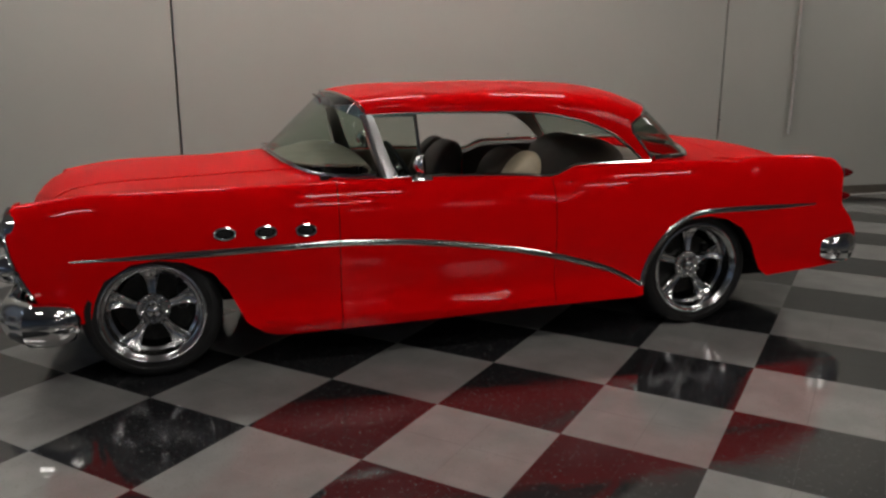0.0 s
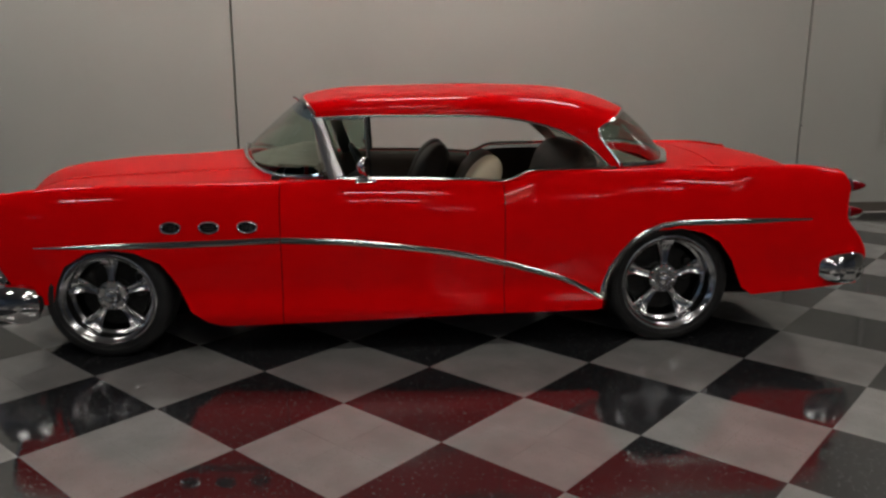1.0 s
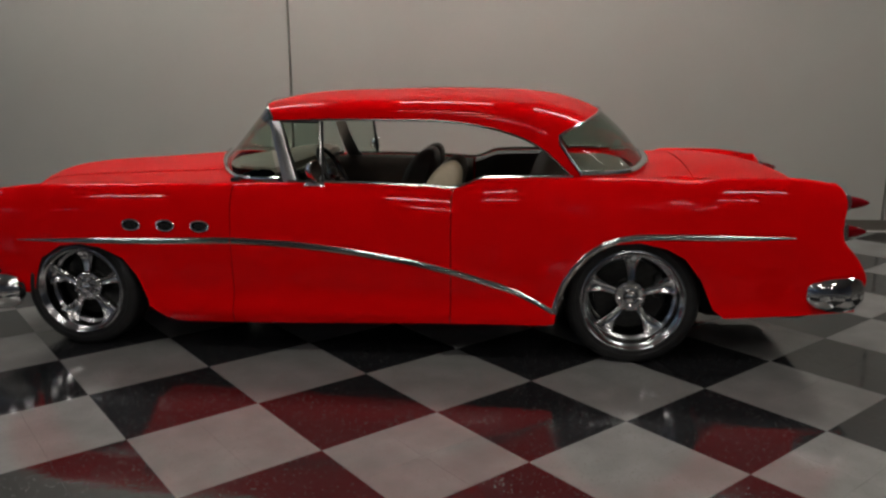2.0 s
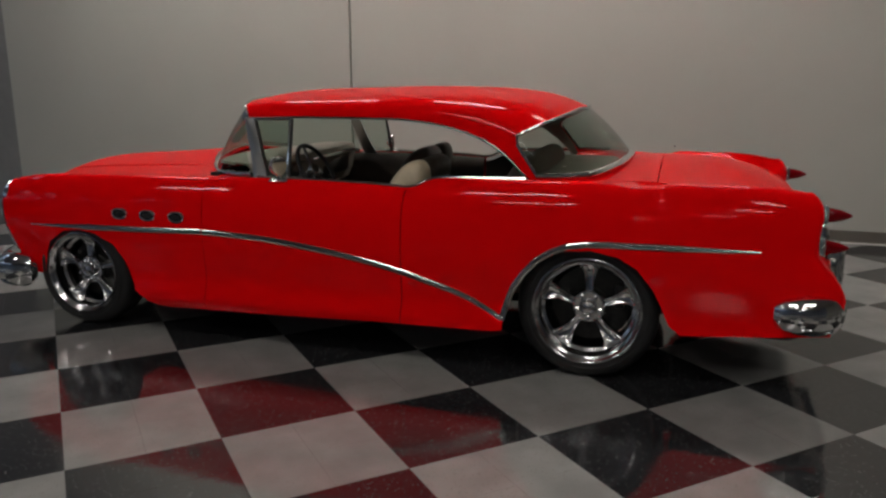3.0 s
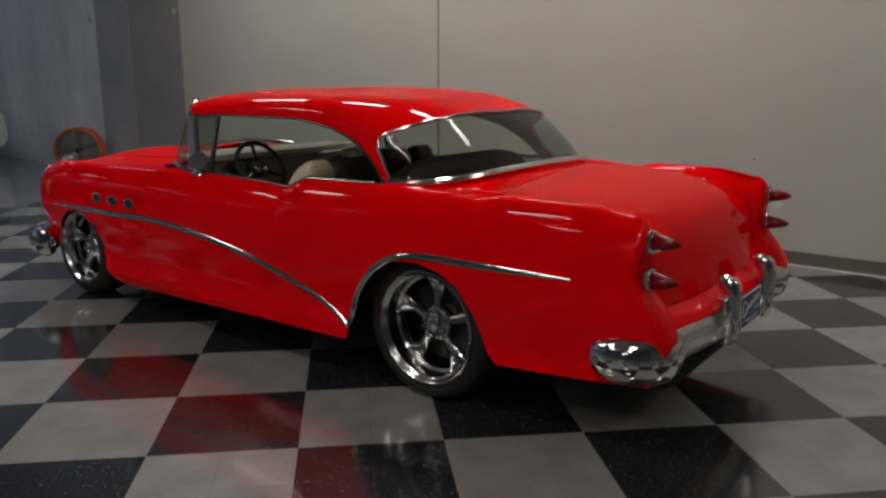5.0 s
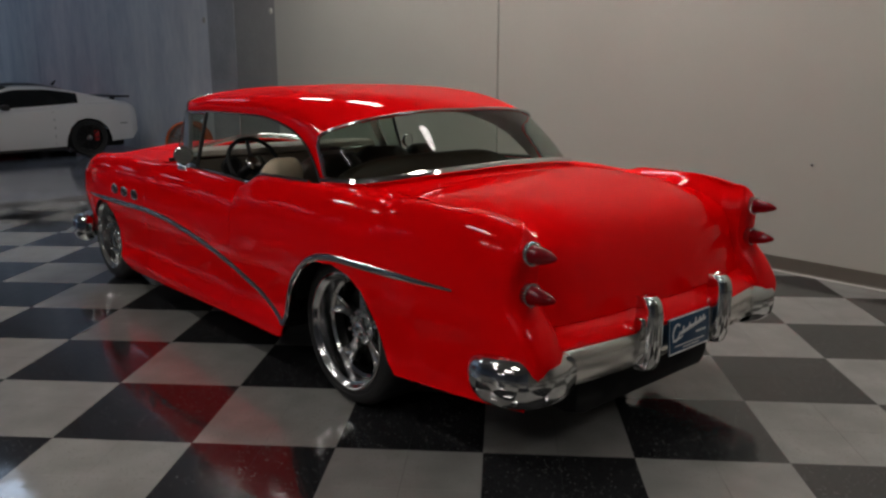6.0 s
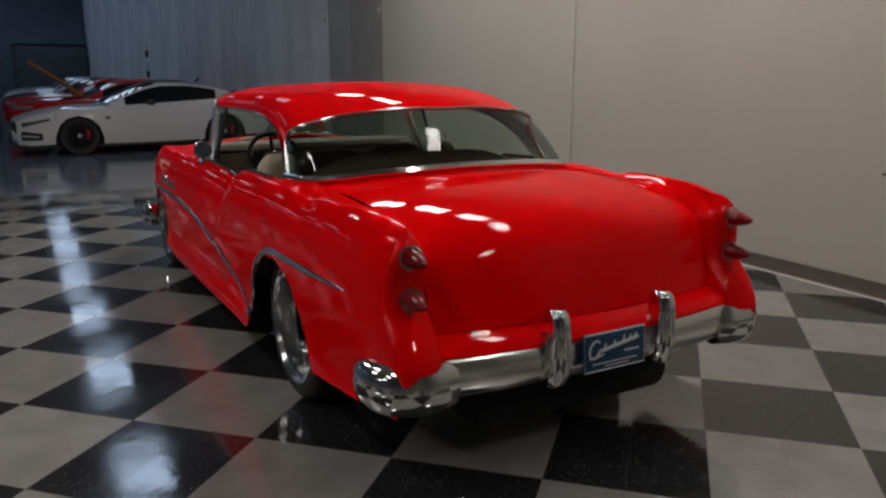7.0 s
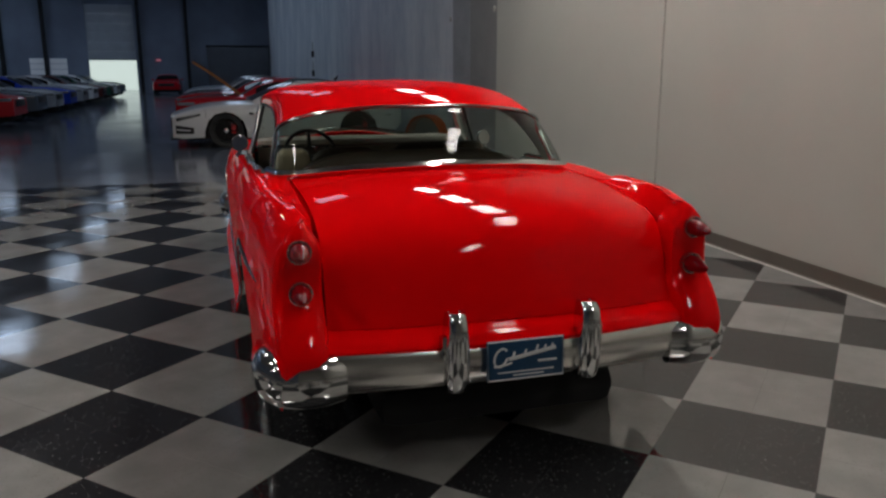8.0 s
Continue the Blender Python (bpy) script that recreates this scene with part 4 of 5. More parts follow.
# ---- wheels ----
def wheel(x, side, face, radius, rim_r, w, dish):
    """A mag wheel: face is the half track at the rim's outer lip, dish how far the hub sits in from it."""
    wh = empty("wheel", pose(x, side * (face - w), radius, 0, 0, 0 if side > 0 else 180), "", "")
    wh.parent = car
    prof = [(rim_r - 0.01, -w), (rim_r + 0.02, -w - 0.004), (radius - 0.035, -w - 0.006), (radius - 0.012, -w + 0.012), (radius, -w + 0.04), (radius, w - 0.04), (radius - 0.012, w - 0.012), (radius - 0.035, w + 0.006), (radius - 0.055, w + 0.007), (radius - 0.058, w + 0.004), (rim_r + 0.02, w + 0.005), (rim_r + 0.004, w), (rim_r - 0.01, w - 0.008)]
    Shape().lathe(prof, sides=56).make("tyre", RUBBER, wh, "black low-profile tyre")
    r = rim_r
    Shape().lathe([(r + 0.008, w - 0.004), (r + 0.006, w + 0.009), (r - 0.002, w + 0.011), (r - 0.008, w + 0.006), (r - 0.013, w - 0.004), (r - 0.026, w - 0.012), (r - 0.029, w - 0.03), (r - 0.032, w - 0.075), (r - 0.046, w - 0.085), (r - 0.05, -w)], sides=64).make("rim", WHEEL_CHROME, wh, "polished chrome deep-dish rim")
    Shape().lathe([(r * 0.80, -w + 0.02), (r * 0.40, -w + 0.03), (0.001, -w + 0.03)], sides=40).make("wheel_back", BLACK, wh)
    f0 = w - dish
    Shape().lathe([(r * 0.72, f0 - 0.095), (r * 0.72, f0 - 0.075), (r * 0.34, f0 - 0.075), (r * 0.30, f0 - 0.065), (0.05, f0 - 0.06)], sides=40).make("brake_disc", BRAKE, wh, "steel brake disc")
    Shape().box(-r * 0.56, f0 - 0.075, 0.05, 0.05, 0.05, 0.13, 0.012).make("caliper", BRAKE, wh)
    # each spoke is a hollowed blade with raised edges that flares into the barrel
    for k in range(5):
        a = math.pi / 2 + 2 * math.pi * k / 5
        rows = []
        for f, half, y, dip in ((0.14, 0.034, f0 - 0.012, 0.0), (0.30, 0.019, f0 - 0.014, 0.003), (0.45, 0.021, f0 - 0.018, 0.008), (0.60, 0.028, f0 - 0.020, 0.014), (0.74, 0.040, f0 - 0.012, 0.018), (0.84, 0.054, f0 + 0.002, 0.016), (0.895, 0.064, f0 + 0.014, 0.010)):
            rr = r * f
            row = []
            for o, d in ((-1.0, -0.05), (-1.0, -0.004), (-0.86, 0.0), (-0.62, -0.5 * dip), (-0.2, -dip), (0.2, -dip), (0.62, -0.5 * dip), (0.86, 0.0), (1.0, -0.004), (1.0, -0.05)):
                lx, ly = math.sqrt(max(rr * rr - (o * half) ** 2, 0.0)), o * half
                row.append((lx * math.cos(a) - ly * math.sin(a), y + d, lx * math.sin(a) + ly * math.cos(a)))
            rows.append(row)
        sh = Shape().grid(rows)
        sh.f.append(tuple(range(10)))
        sh.make("spoke", WHEEL_CHROME, wh, "flared polished spoke")
    Shape().lathe([(0.086, f0 - 0.05), (0.086, f0 - 0.016), (0.080, f0 - 0.008), (0.066, f0 - 0.006), (0.050, f0 - 0.010), (0.040, f0 - 0.008), (0.037, f0 + 0.012), (0.033, f0 + 0.018), (0.028, f0 + 0.016), (0.016, f0 + 0.022), (0.001, f0 + 0.024)], sides=28).make("hub", WHEEL_CHROME, wh)
    for k in range(5):
        a = math.pi / 2 + 2 * math.pi * (k + 0.5) / 5
        Shape().lathe([(0.0135, 0), (0.0135, 0.005), (0.0100, 0.007), (0.0100, 0.026), (0.006, 0.031), (0.001, 0.032)], m=pose(0.061 * math.cos(a), f0 - 0.008, 0.061 * math.sin(a)), sides=6).make("lug_nut", CHROME, wh)
        for d in (-0.20, 0.20):
            b = a + math.pi / 5 + d
            Shape().lathe([(0.007, 0), (0.007, 0.006), (0.003, 0.010), (0.001, 0.010)], m=pose(0.077 * math.cos(b), f0 - 0.008, 0.077 * math.sin(b)), sides=8).make("hub_bolt", CHROME, wh)
    Shape().tube([((r - 0.036) * math.cos(2.2), w - 0.06, (r - 0.036) * math.sin(2.2)), ((r - 0.05) * math.cos(2.2), w - 0.055, (r - 0.05) * math.sin(2.2))], 0.004, 6).make("valve_stem", CHROME, wh)
    return wh


for side in (1, -1):
    wheel(0.0, side, 0.875, 0.357, 0.270, 0.125, 0.078)
    wheel(WHEELBASE - 0.01, side, 0.893, 0.337, 0.249, 0.11, 0.06)

# ---- underbody and wheel wells ----
# box at x -0.74 is added to keep the floor under the tail dark
for name, box, bevel in (
    ("floor_pan", (1.50, 0, 0.27, 1.9, 1.74, 0.10), 0.03), ("frame_rail", (1.5, 0, 0.34, 4.6, 1.06, 0.14), 0.02),
    ("trunk_pan", (-0.77, 0, 0.40, 0.66, 1.66, 0.10), 0.02), ("fuel_tank", (-0.74, 0.02, 0.25, 0.66, 1.00, 0.18), 0.075),
    ("front_crossmember", (3.50, 0, 0.42, 0.2, 1.3, 0.3), 0.02), ("rear_axle", (0.0, 0, 0.33, 0.12, 1.3, 0.12), 0.03),
    ("front_axle", (WHEELBASE, 0, 0.30, 0.14, 1.3, 0.10), 0.03)):
    Shape().box(*box, bevel).make(name, UNDER, car, "black painted underbody")
for side in (1, -1):
    for cx, cr, cz in ((0.02, 0.44, 0.30), (3.02, 0.43, 0.24)):
        rows = []
        for a in span(radians(14), radians(166), 20):
            rows.append([(cx + cr * math.cos(a), side * y, cz + cr * math.sin(a)) for y in (0.87, 0.7, 0.52)])
        for r in rows:
            r.append((cx, side * 0.52, cz))
        Shape().grid(rows).make("wheel_well", UNDER, car, thick=0.004)
    Shape().tube([(0.4, side * 0.42, 0.27), (-0.6, side * 0.45, 0.28), (-0.85, side * 0.45, 0.27)], 0.03, 12).make("exhaust_pipe", DULL_CHROME, car, "chrome exhaust pipe")

# ---- interior ----
floor_pan = Shape().box(1.1, 0, 0.40, 2.3, 1.5, 0.03).box(2.2, 0, 0.68, 0.04, 1.5, 0.58).box(0.05, 0, 0.68, 0.04, 1.3, 0.54)
floor_pan.make("cabin_floor", UNDER, car, "black cabin carpet")


def seat_back(name, x, y, width, height, lean, mats, parent, base_z):
    """A padded backrest: dark middle with pale outer bolster."""
    for nm, y0, y1, mat, lab in mats:
        rows = []
        for i in range(19):
            f = math.sin(math.pi / 2 * i / 18)
            z = base_z + height * f
            roll = math.sqrt(max(0.0, 1 - (max(f - 0.72, 0.0) / 0.285) ** 2.2))
            depth = 0.125 * (1 - 0.25 * f) * roll
            cx = x - lean * f
            row = []
            for k in range(16):
                a = 2 * math.pi * k / 16
                c, s = math.cos(a), math.sin(a)
                px = cx + depth * math.copysign(abs(c) ** 0.6, c)
                py = y + (y0 + y1) / 2 + (y1 - y0) / 2 * math.copysign(abs(s) ** 0.55, s) * (0.35 + 0.65 * roll)
                row.append((px, py, z))
            rows.append(row)
        sh = Shape().grid(rows, wrap=True)
        sh.f.append(tuple(18 * 16 + k for k in range(16)))
        sh.make(nm, mat, parent, lab)


front_seat = empty("front_seat", Matrix(), "", "")
front_seat.parent = car
for side in (1, -1):
    lo, hi = (0.10, 0.335) if side > 0 else (-0.335, -0.10)
    mats = [("bolster", lo, hi, CREAM if side > 0 else BROWN, "cream leather outer bolster" if side > 0 else "dark brown leather bolster"), ("back_pad", -0.33 if side > 0 else -0.12, 0.12 if side > 0 else 0.33, BROWN, "dark brown leather backrest")]
    seat_back("back", 1.19 if side > 0 else 1.42, side * 0.375, 0.66, 0.535, 0.20, mats, front_seat, 0.52)
    Shape().box(1.50, side * 0.37, 0.55, 0.52, 0.66, 0.16, 0.05).make("cushion", BROWN, front_seat)
rear_seat = empty("rear_seat", Matrix(), "", "")
rear_seat.parent = car
seat_back("back", 0.55, 0, 1.3, 0.57, 0.16, [("back_pad", -0.64, 0.64, BROWN, "dark brown leather rear backrest")], rear_seat, 0.52)
Shape().box(0.78, 0, 0.52, 0.5, 1.3, 0.18, 0.05).make("cushion", BROWN, rear_seat)
Shape().box(0.20, 0, 0.975, 0.50, 1.36, 0.02, 0.006).make("parcel_shelf", TAUPE, car, "taupe parcel shelf")
for side in (1, -1):
    panel = [[(x, side * yy, z) for yy, z in ((0.775, 0.4), (0.765, 0.7), (0.78, curve_at(TOP, x) - 0.03), (0.805, curve_at(TOP, x) - 0.006), (0.822, curve_at(TOP, x) - 0.008))] for x in span(0.30, 0.955, 12)]
    Shape().grid(panel).make("quarter_trim", BROWN, car, "dark brown quarter trim", thick=0.02)
dash = empty("dashboard", Matrix(), "", "")
dash.parent = car
prof = [(2.6, 1.015), (2.2, 1.03), (2.05, 1.032), (1.98, 1.025), (1.955, 1.0), (1.965, 0.94), (1.985, 0.85), (2.02, 0.78)]
Shape().grid([[(min(x - 0.05 * (1 - (y / 0.74) ** 2) * (1 if x < 2.1 else 0), curve_at(BASE_X, abs(y)) - 0.03), y, z) for x, z in prof] for y in span(-0.74, 0.74, 20)]).make("dash_top", DASH, dash, "cream padded dash", thick=0.01)
Shape().tube([(1.932 - 0.045 * (1 - (y / 0.74) ** 2) + 0.02, y, 0.985) for y in span(-0.72, 0.72, 20)], 0.008, 6).make("dash_trim", CHROME, dash)
for y in (0.45, 0.28):
    Shape().lathe([(0.07, 0.0), (0.07, 0.03), (0.06, 0.035), (0.055, 0.02), (0.001, 0.02)], m=pose(1.945, y, 0.915, 0, 0, 90)).make("gauge", DARK_METAL, dash, "round gauge with chrome ring")
Shape().box(1.93, -0.33, 0.90, 0.015, 0.42, 0.10, 0.006).make("glovebox_lid", DARK_METAL, dash)
sw = empty("steering_wheel", pose(1.71, 0.40, 0.955, 0, -60, 0), "", "")
sw.parent = car
Shape().tube([(0.172 * math.cos(a), 0.172 * math.sin(a), 0) for a in span(0, 2 * math.pi, 40)[:-1]], 0.0135, 10, closed=True).make("wheel_rim", BLACK, sw, "thin black steering wheel rim")
for a in (0, 120, 240):
    Shape().tube([(0.03 * math.cos(radians(a)), 0.03 * math.sin(radians(a)), -0.02), (0.168 * math.cos(radians(a)), 0.168 * math.sin(radians(a)), 0)], 0.009, 8, flat=1.6).make("wheel_spoke", DARK_METAL, sw)
Shape().lathe([(0.045, -0.03), (0.05, 0.0), (0.035, 0.015), (0.001, 0.02)], m=pose(0, 0, 0, 90, 0, 0)).make("horn_button", DULL_CHROME, sw)
Shape().tube([(0, 0, -0.02), (0, 0, -0.45)], 0.03, 10).make("column", DARK_METAL, sw)
Shape().tube([(2.16, 0, 1.375), (2.11, 0, 1.34)], 0.006, 6).make("mirror_arm", CHROME, car)
Shape().box(2.08, 0.0, 1.325, 0.025, 0.22, 0.055, 0.01).make("rear_view_mirror", BLACK, car)


# ---- fittings on the long wall ----
conduit = empty("wall_pipe", placed(6.39, 0.0), "grey conduit pipe clamped to the white wall, open below", "pipe")
Shape().tube([(0, -0.045, 0.78), (0, -0.045, HALL_HIGH)], 0.021, 12).make("pipe_run", STEEL, conduit)
for z in (1.72, 3.6, 5.4):
    Shape().box(0, -0.03, z, 0.08, 0.055, 0.022, 0.005).make("clamp", STEEL, conduit)
Shape().lathe([(0.031, -0.06), (0.031, 0.06)], m=pose(0, -0.045, 1.70, 90, 0, 0), sides=14).make("coupling", STEEL, conduit)
for s, z, name, lab in ((2.80, 0.846, "door_stop", "small round grey door stop fixed to the white wall"), (5.43, 0.96, "wall_hook", "small dark hook fixed at the wall joint")):
    kn = empty(name, placed(s, 0.003, z) @ Matrix.Scale(0.42, 4), lab, "wall fitting")
    Shape().lathe([(0.028, 0.0), (0.028, -0.006), (0.012, -0.01)], sides=16).make("rose", STEEL, kn)
    Shape().lathe([(0.011, -0.008), (0.011, -0.035), (0.020, -0.045), (0.020, -0.058), (0.012, -0.066), (0.001, -0.068)], sides=16).make("knob", DARK_METAL, kn)
for s, z in ((-28.0, 2.25), (-28.0, 1.45)):
    bx = empty("electrical_box", placed(s, 0.0, z), "small dark electrical box on the grey wall", "electrical box", "boxes on the grey wall")
    Shape().box(0, -0.05, 0, 0.18, 0.10, 0.26, 0.01).make("case", BLACK, bx)
    Shape().tube([(0, -0.04, 0.13), (0, -0.04, 0.5)], 0.018, 8).make("feed", STEEL, bx)
for s, z in ((-5.37, 2.44), (-7.69, 2.43)):
    st = empty("wall_anchor", placed(s, 0.0, z), "small pale anchor patch on the grey wall", "wall fitting", "anchors on the grey wall")
    Shape().lathe([(0.05, 0.0), (0.045, -0.012), (0.02, -0.018), (0.001, -0.02)], sides=14).make("cap", CAULK, st)

# ---- far wall fittings ----
office = empty("mezzanine_office", placed(HALL_END, 0, 0), "dark grey boarded office block against the far wall", "office")
Shape().box(2.0, -2.3, 1.65, 4.0, 4.4, 3.3, 0.02).make("block", material("office_board", (0.10, 0.105, 0.12), 0.7, vary=0.12, scale=1.2), office)
Shape().box(2.0, -2.3, 3.36, 4.1, 4.5, 0.10, 0.02).make("roof_board", BLACK, office)
for w0, w1, z0, z1 in ((14.45, 15.6, 0.95, 2.5), (15.95, 16.95, 0.95, 2.5)):
    wn = empty("window_1" if w0 < 15 else "window_2", placed(HALL_END + 0.02, (w0 + w1) / 2, (z0 + z1) / 2), "dim daylight window in the far wall", "window", kind="structure")
    Shape().box(0, 0, 0, 0.03, w1 - w0, z1 - z0).make("pane", glowing("dim_daylight", (0.55, 0.65, 0.8), 0.10) if w0 < 15 else bpy.data.materials["dim_daylight"], wn)
    for z in (-0.4, 0.0, 0.4):
        Shape().box(0.03, 0, z, 0.03, w1 - w0, 0.03).make("glazing_bar", HALL_DARK, wn)
sign = empty("exit_sign", placed(HALL_END + 0.05, 8.08, 2.4), "small red lit exit sign", "sign")
Shape().box(0, 0, 0, 0.06, 0.34, 0.17, 0.01).make("sign_case", glowing("exit_red", (0.8, 0.05, 0.05), 0.22), sign)
for w in (5.9, 9.3, 15.77, 18.6, 23.0):
    col = empty("steel_column", placed(HALL_END + 0.3, w), "dark steel column at the far wall", "column", "far wall columns")
    sh = Shape().box(0, 0, HALL_HIGH / 2, 0.02, 0.25, HALL_HIGH).box(0.12, 0, HALL_HIGH / 2, 0.22, 0.02, HALL_HIGH).box(0.24, 0, HALL_HIGH / 2, 0.02, 0.25, HALL_HIGH)
    sh.make("shaft", BLACK, col, smooth=False)

# ---- drum fan by the grey wall ----
ORANGE = material("orange_enamel", (0.55, 0.11, 0.02), 0.45, vary=0.15, scale=6)
GUARD = material("fan_guard_steel", (0.30, 0.29, 0.27), 0.4, 0.8)
fan = empty("drum_fan", placed(-7.33, 0.56, 0, 46) @ Matrix.Scale(0.77, 4), "large orange drum fan on wheels beside the grey wall", "fan")
m = pose(0, 0, 0.52)
Shape().lathe([(0.44, -0.17), (0.455, -0.17), (0.46, -0.15), (0.455, -0.10), (0.455, 0.10), (0.46, 0.15), (0.455, 0.17), (0.44, 0.17)], m=m, sides=40).make("drum", ORANGE, fan, "orange steel drum", thick=0.006)
for y in (-0.165, 0.165):
    for r in span(0.05, 0.41, 20):
        Shape().tube([m @ Vector((r * math.cos(a), y, r * math.sin(a))) for a in span(0, 2 * math.pi, 32)[:-1]], 0.0055, 5, closed=True).make("guard_ring", GUARD, fan)
    for a in span(0, 2 * math.pi, 8)[:-1]:
        Shape().tube([m @ Vector((0.05 * math.cos(a), y, 0.05 * math.sin(a))), m @ Vector((0.45 * math.cos(a), y, 0.45 * math.sin(a)))], 0.005, 5).make("guard_spoke", GUARD, fan)
for y in (-0.17, 0.17):
    Shape().tube([m @ Vector((0.447 * math.cos(a), y, 0.447 * math.sin(a))) for a in span(0, 2 * math.pi, 40)[:-1]], 0.026, 8, closed=True).make("drum_rim", ORANGE, fan, "rolled orange drum rim")
Shape().lathe([(0.07, -0.12), (0.085, -0.08), (0.085, 0.06), (0.06, 0.1), (0.001, 0.11)], m=m, sides=20, caps=True).make("motor", DARK_METAL, fan)
for k in range(4):
    a = math.pi / 2 * k
    rows = [[m @ Vector((r * math.cos(a + o) , 0.05 * (1 if o > 0 else -1), r * math.sin(a + o))) for o in (-0.32, 0.32)] for r in span(0.08, 0.42, 4)]
    Shape().grid(rows).make("blade", STEEL, fan, thick=0.003)
for dx in (-0.30, 0.30):
    Shape().tube([(dx, -0.22, 0.03), (dx, -0.22, 0.20), (dx, 0.22, 0.20), (dx, 0.22, 0.03)], 0.014, 8).make("leg", BLACK, fan)
    for dy in (-0.22, 0.22):
        Shape().lathe([(0.001, -0.015), (0.04, -0.015), (0.045, 0.0), (0.04, 0.015), (0.001, 0.015)], m=pose(dx, dy, 0.045, 0, 0, 90), sides=14).make("caster", RUBBER, fan)


# ---- parked cars in the hall ----
def paint(name, rgb):
    return material(name, rgb, 0.45, coat=0.8, spec=0.1)


MODERN = dict(
    wb=2.72, tyre=0.355, rim=0.255, half=0.94,
    half_tab=[(-0.98, 0.80), (-0.8, 0.90), (-0.3, 0.955), (0.4, 0.95), (1.4, 0.91), (2.3, 0.935), (2.9, 0.945), (3.35, 0.91), (3.6, 0.85), (3.74, 0.74)],
    top=[(-0.98, 0.90), (-0.8, 0.985), (-0.2, 1.0), (0.5, 0.94), (1.4, 0.885), (2.2, 0.875), (2.8, 0.85), (3.3, 0.775), (3.6, 0.70), (3.74, 0.63)],
    low=[(-0.98, 0.45), (-0.85, 0.30), (-0.42, 0.27), (-0.41, 0.36), (-0.33, 0.56), (-0.2, 0.68), (0.0, 0.73), (0.2, 0.68), (0.33, 0.56), (0.41, 0.36), (0.42, 0.21), (1.4, 0.19), (2.30, 0.20), (2.31, 0.36), (2.39, 0.56), (2.52, 0.68), (2.72, 0.73), (2.92, 0.68), (3.05, 0.56), (3.13, 0.36), (3.14, 0.22), (3.74, 0.20)],
    crown=[(-0.80, 0.99), (-0.5, 1.06), (-0.05, 1.19), (0.35, 1.30), (0.75, 1.365), (1.1, 1.37), (1.45, 1.29), (1.8, 1.13), (2.15, 0.95)],
    hood=0.05, cab=(-0.80, 2.15), glassy=(0.12, 1.86), roof_cut=(0.30, 1.25))
CLASSIC = dict(
    wb=2.85, tyre=0.335, rim=0.21, half=0.93,
    half_tab=[(-1.15, 0.84), (-0.9, 0.91), (0.0, 0.93), (2.0, 0.93), (3.2, 0.92), (3.6, 0.86), (3.72, 0.80)],
    top=[(-1.15, 0.84), (-0.95, 0.91), (-0.2, 0.94), (0.5, 0.97), (1.5, 0.94), (2.4, 0.92), (3.2, 0.88), (3.6, 0.84), (3.72, 0.78)],
    low=[(-1.15, 0.45), (-0.95, 0.33), (-0.40, 0.29), (-0.38, 0.42), (-0.28, 0.58), (0.0, 0.67), (0.28, 0.58), (0.38, 0.42), (0.40, 0.25), (2.44, 0.24), (2.46, 0.42), (2.57, 0.58), (2.85, 0.67), (3.13, 0.58), (3.24, 0.42), (3.26, 0.30), (3.72, 0.34)],
    crown=[(-0.15, 0.95), (0.2, 1.18), (0.5, 1.32), (0.9, 1.38), (1.3, 1.37), (1.6, 1.30), (1.9, 1.14), (2.15, 0.96)],
    hood=0.06, cab=(-0.15, 2.15), glassy=(0.42, 1.85), roof_cut=(0.50, 1.55))
HALL_GLASS = material("dark_car_glass", (0.012, 0.014, 0.016), 0.05, spec=0.6)
RIM_BLACK = material("black_alloy", (0.02, 0.02, 0.02), 0.3, 0.5)
RIM_SILVER = material("silver_alloy", (0.5, 0.5, 0.5), 0.25, 1.0)
LAMP = material("clear_lamp", (0.35, 0.36, 0.38), 0.1, 0.3)
CALIPER = material("red_caliper", (0.45, 0.01, 0.01), 0.4)


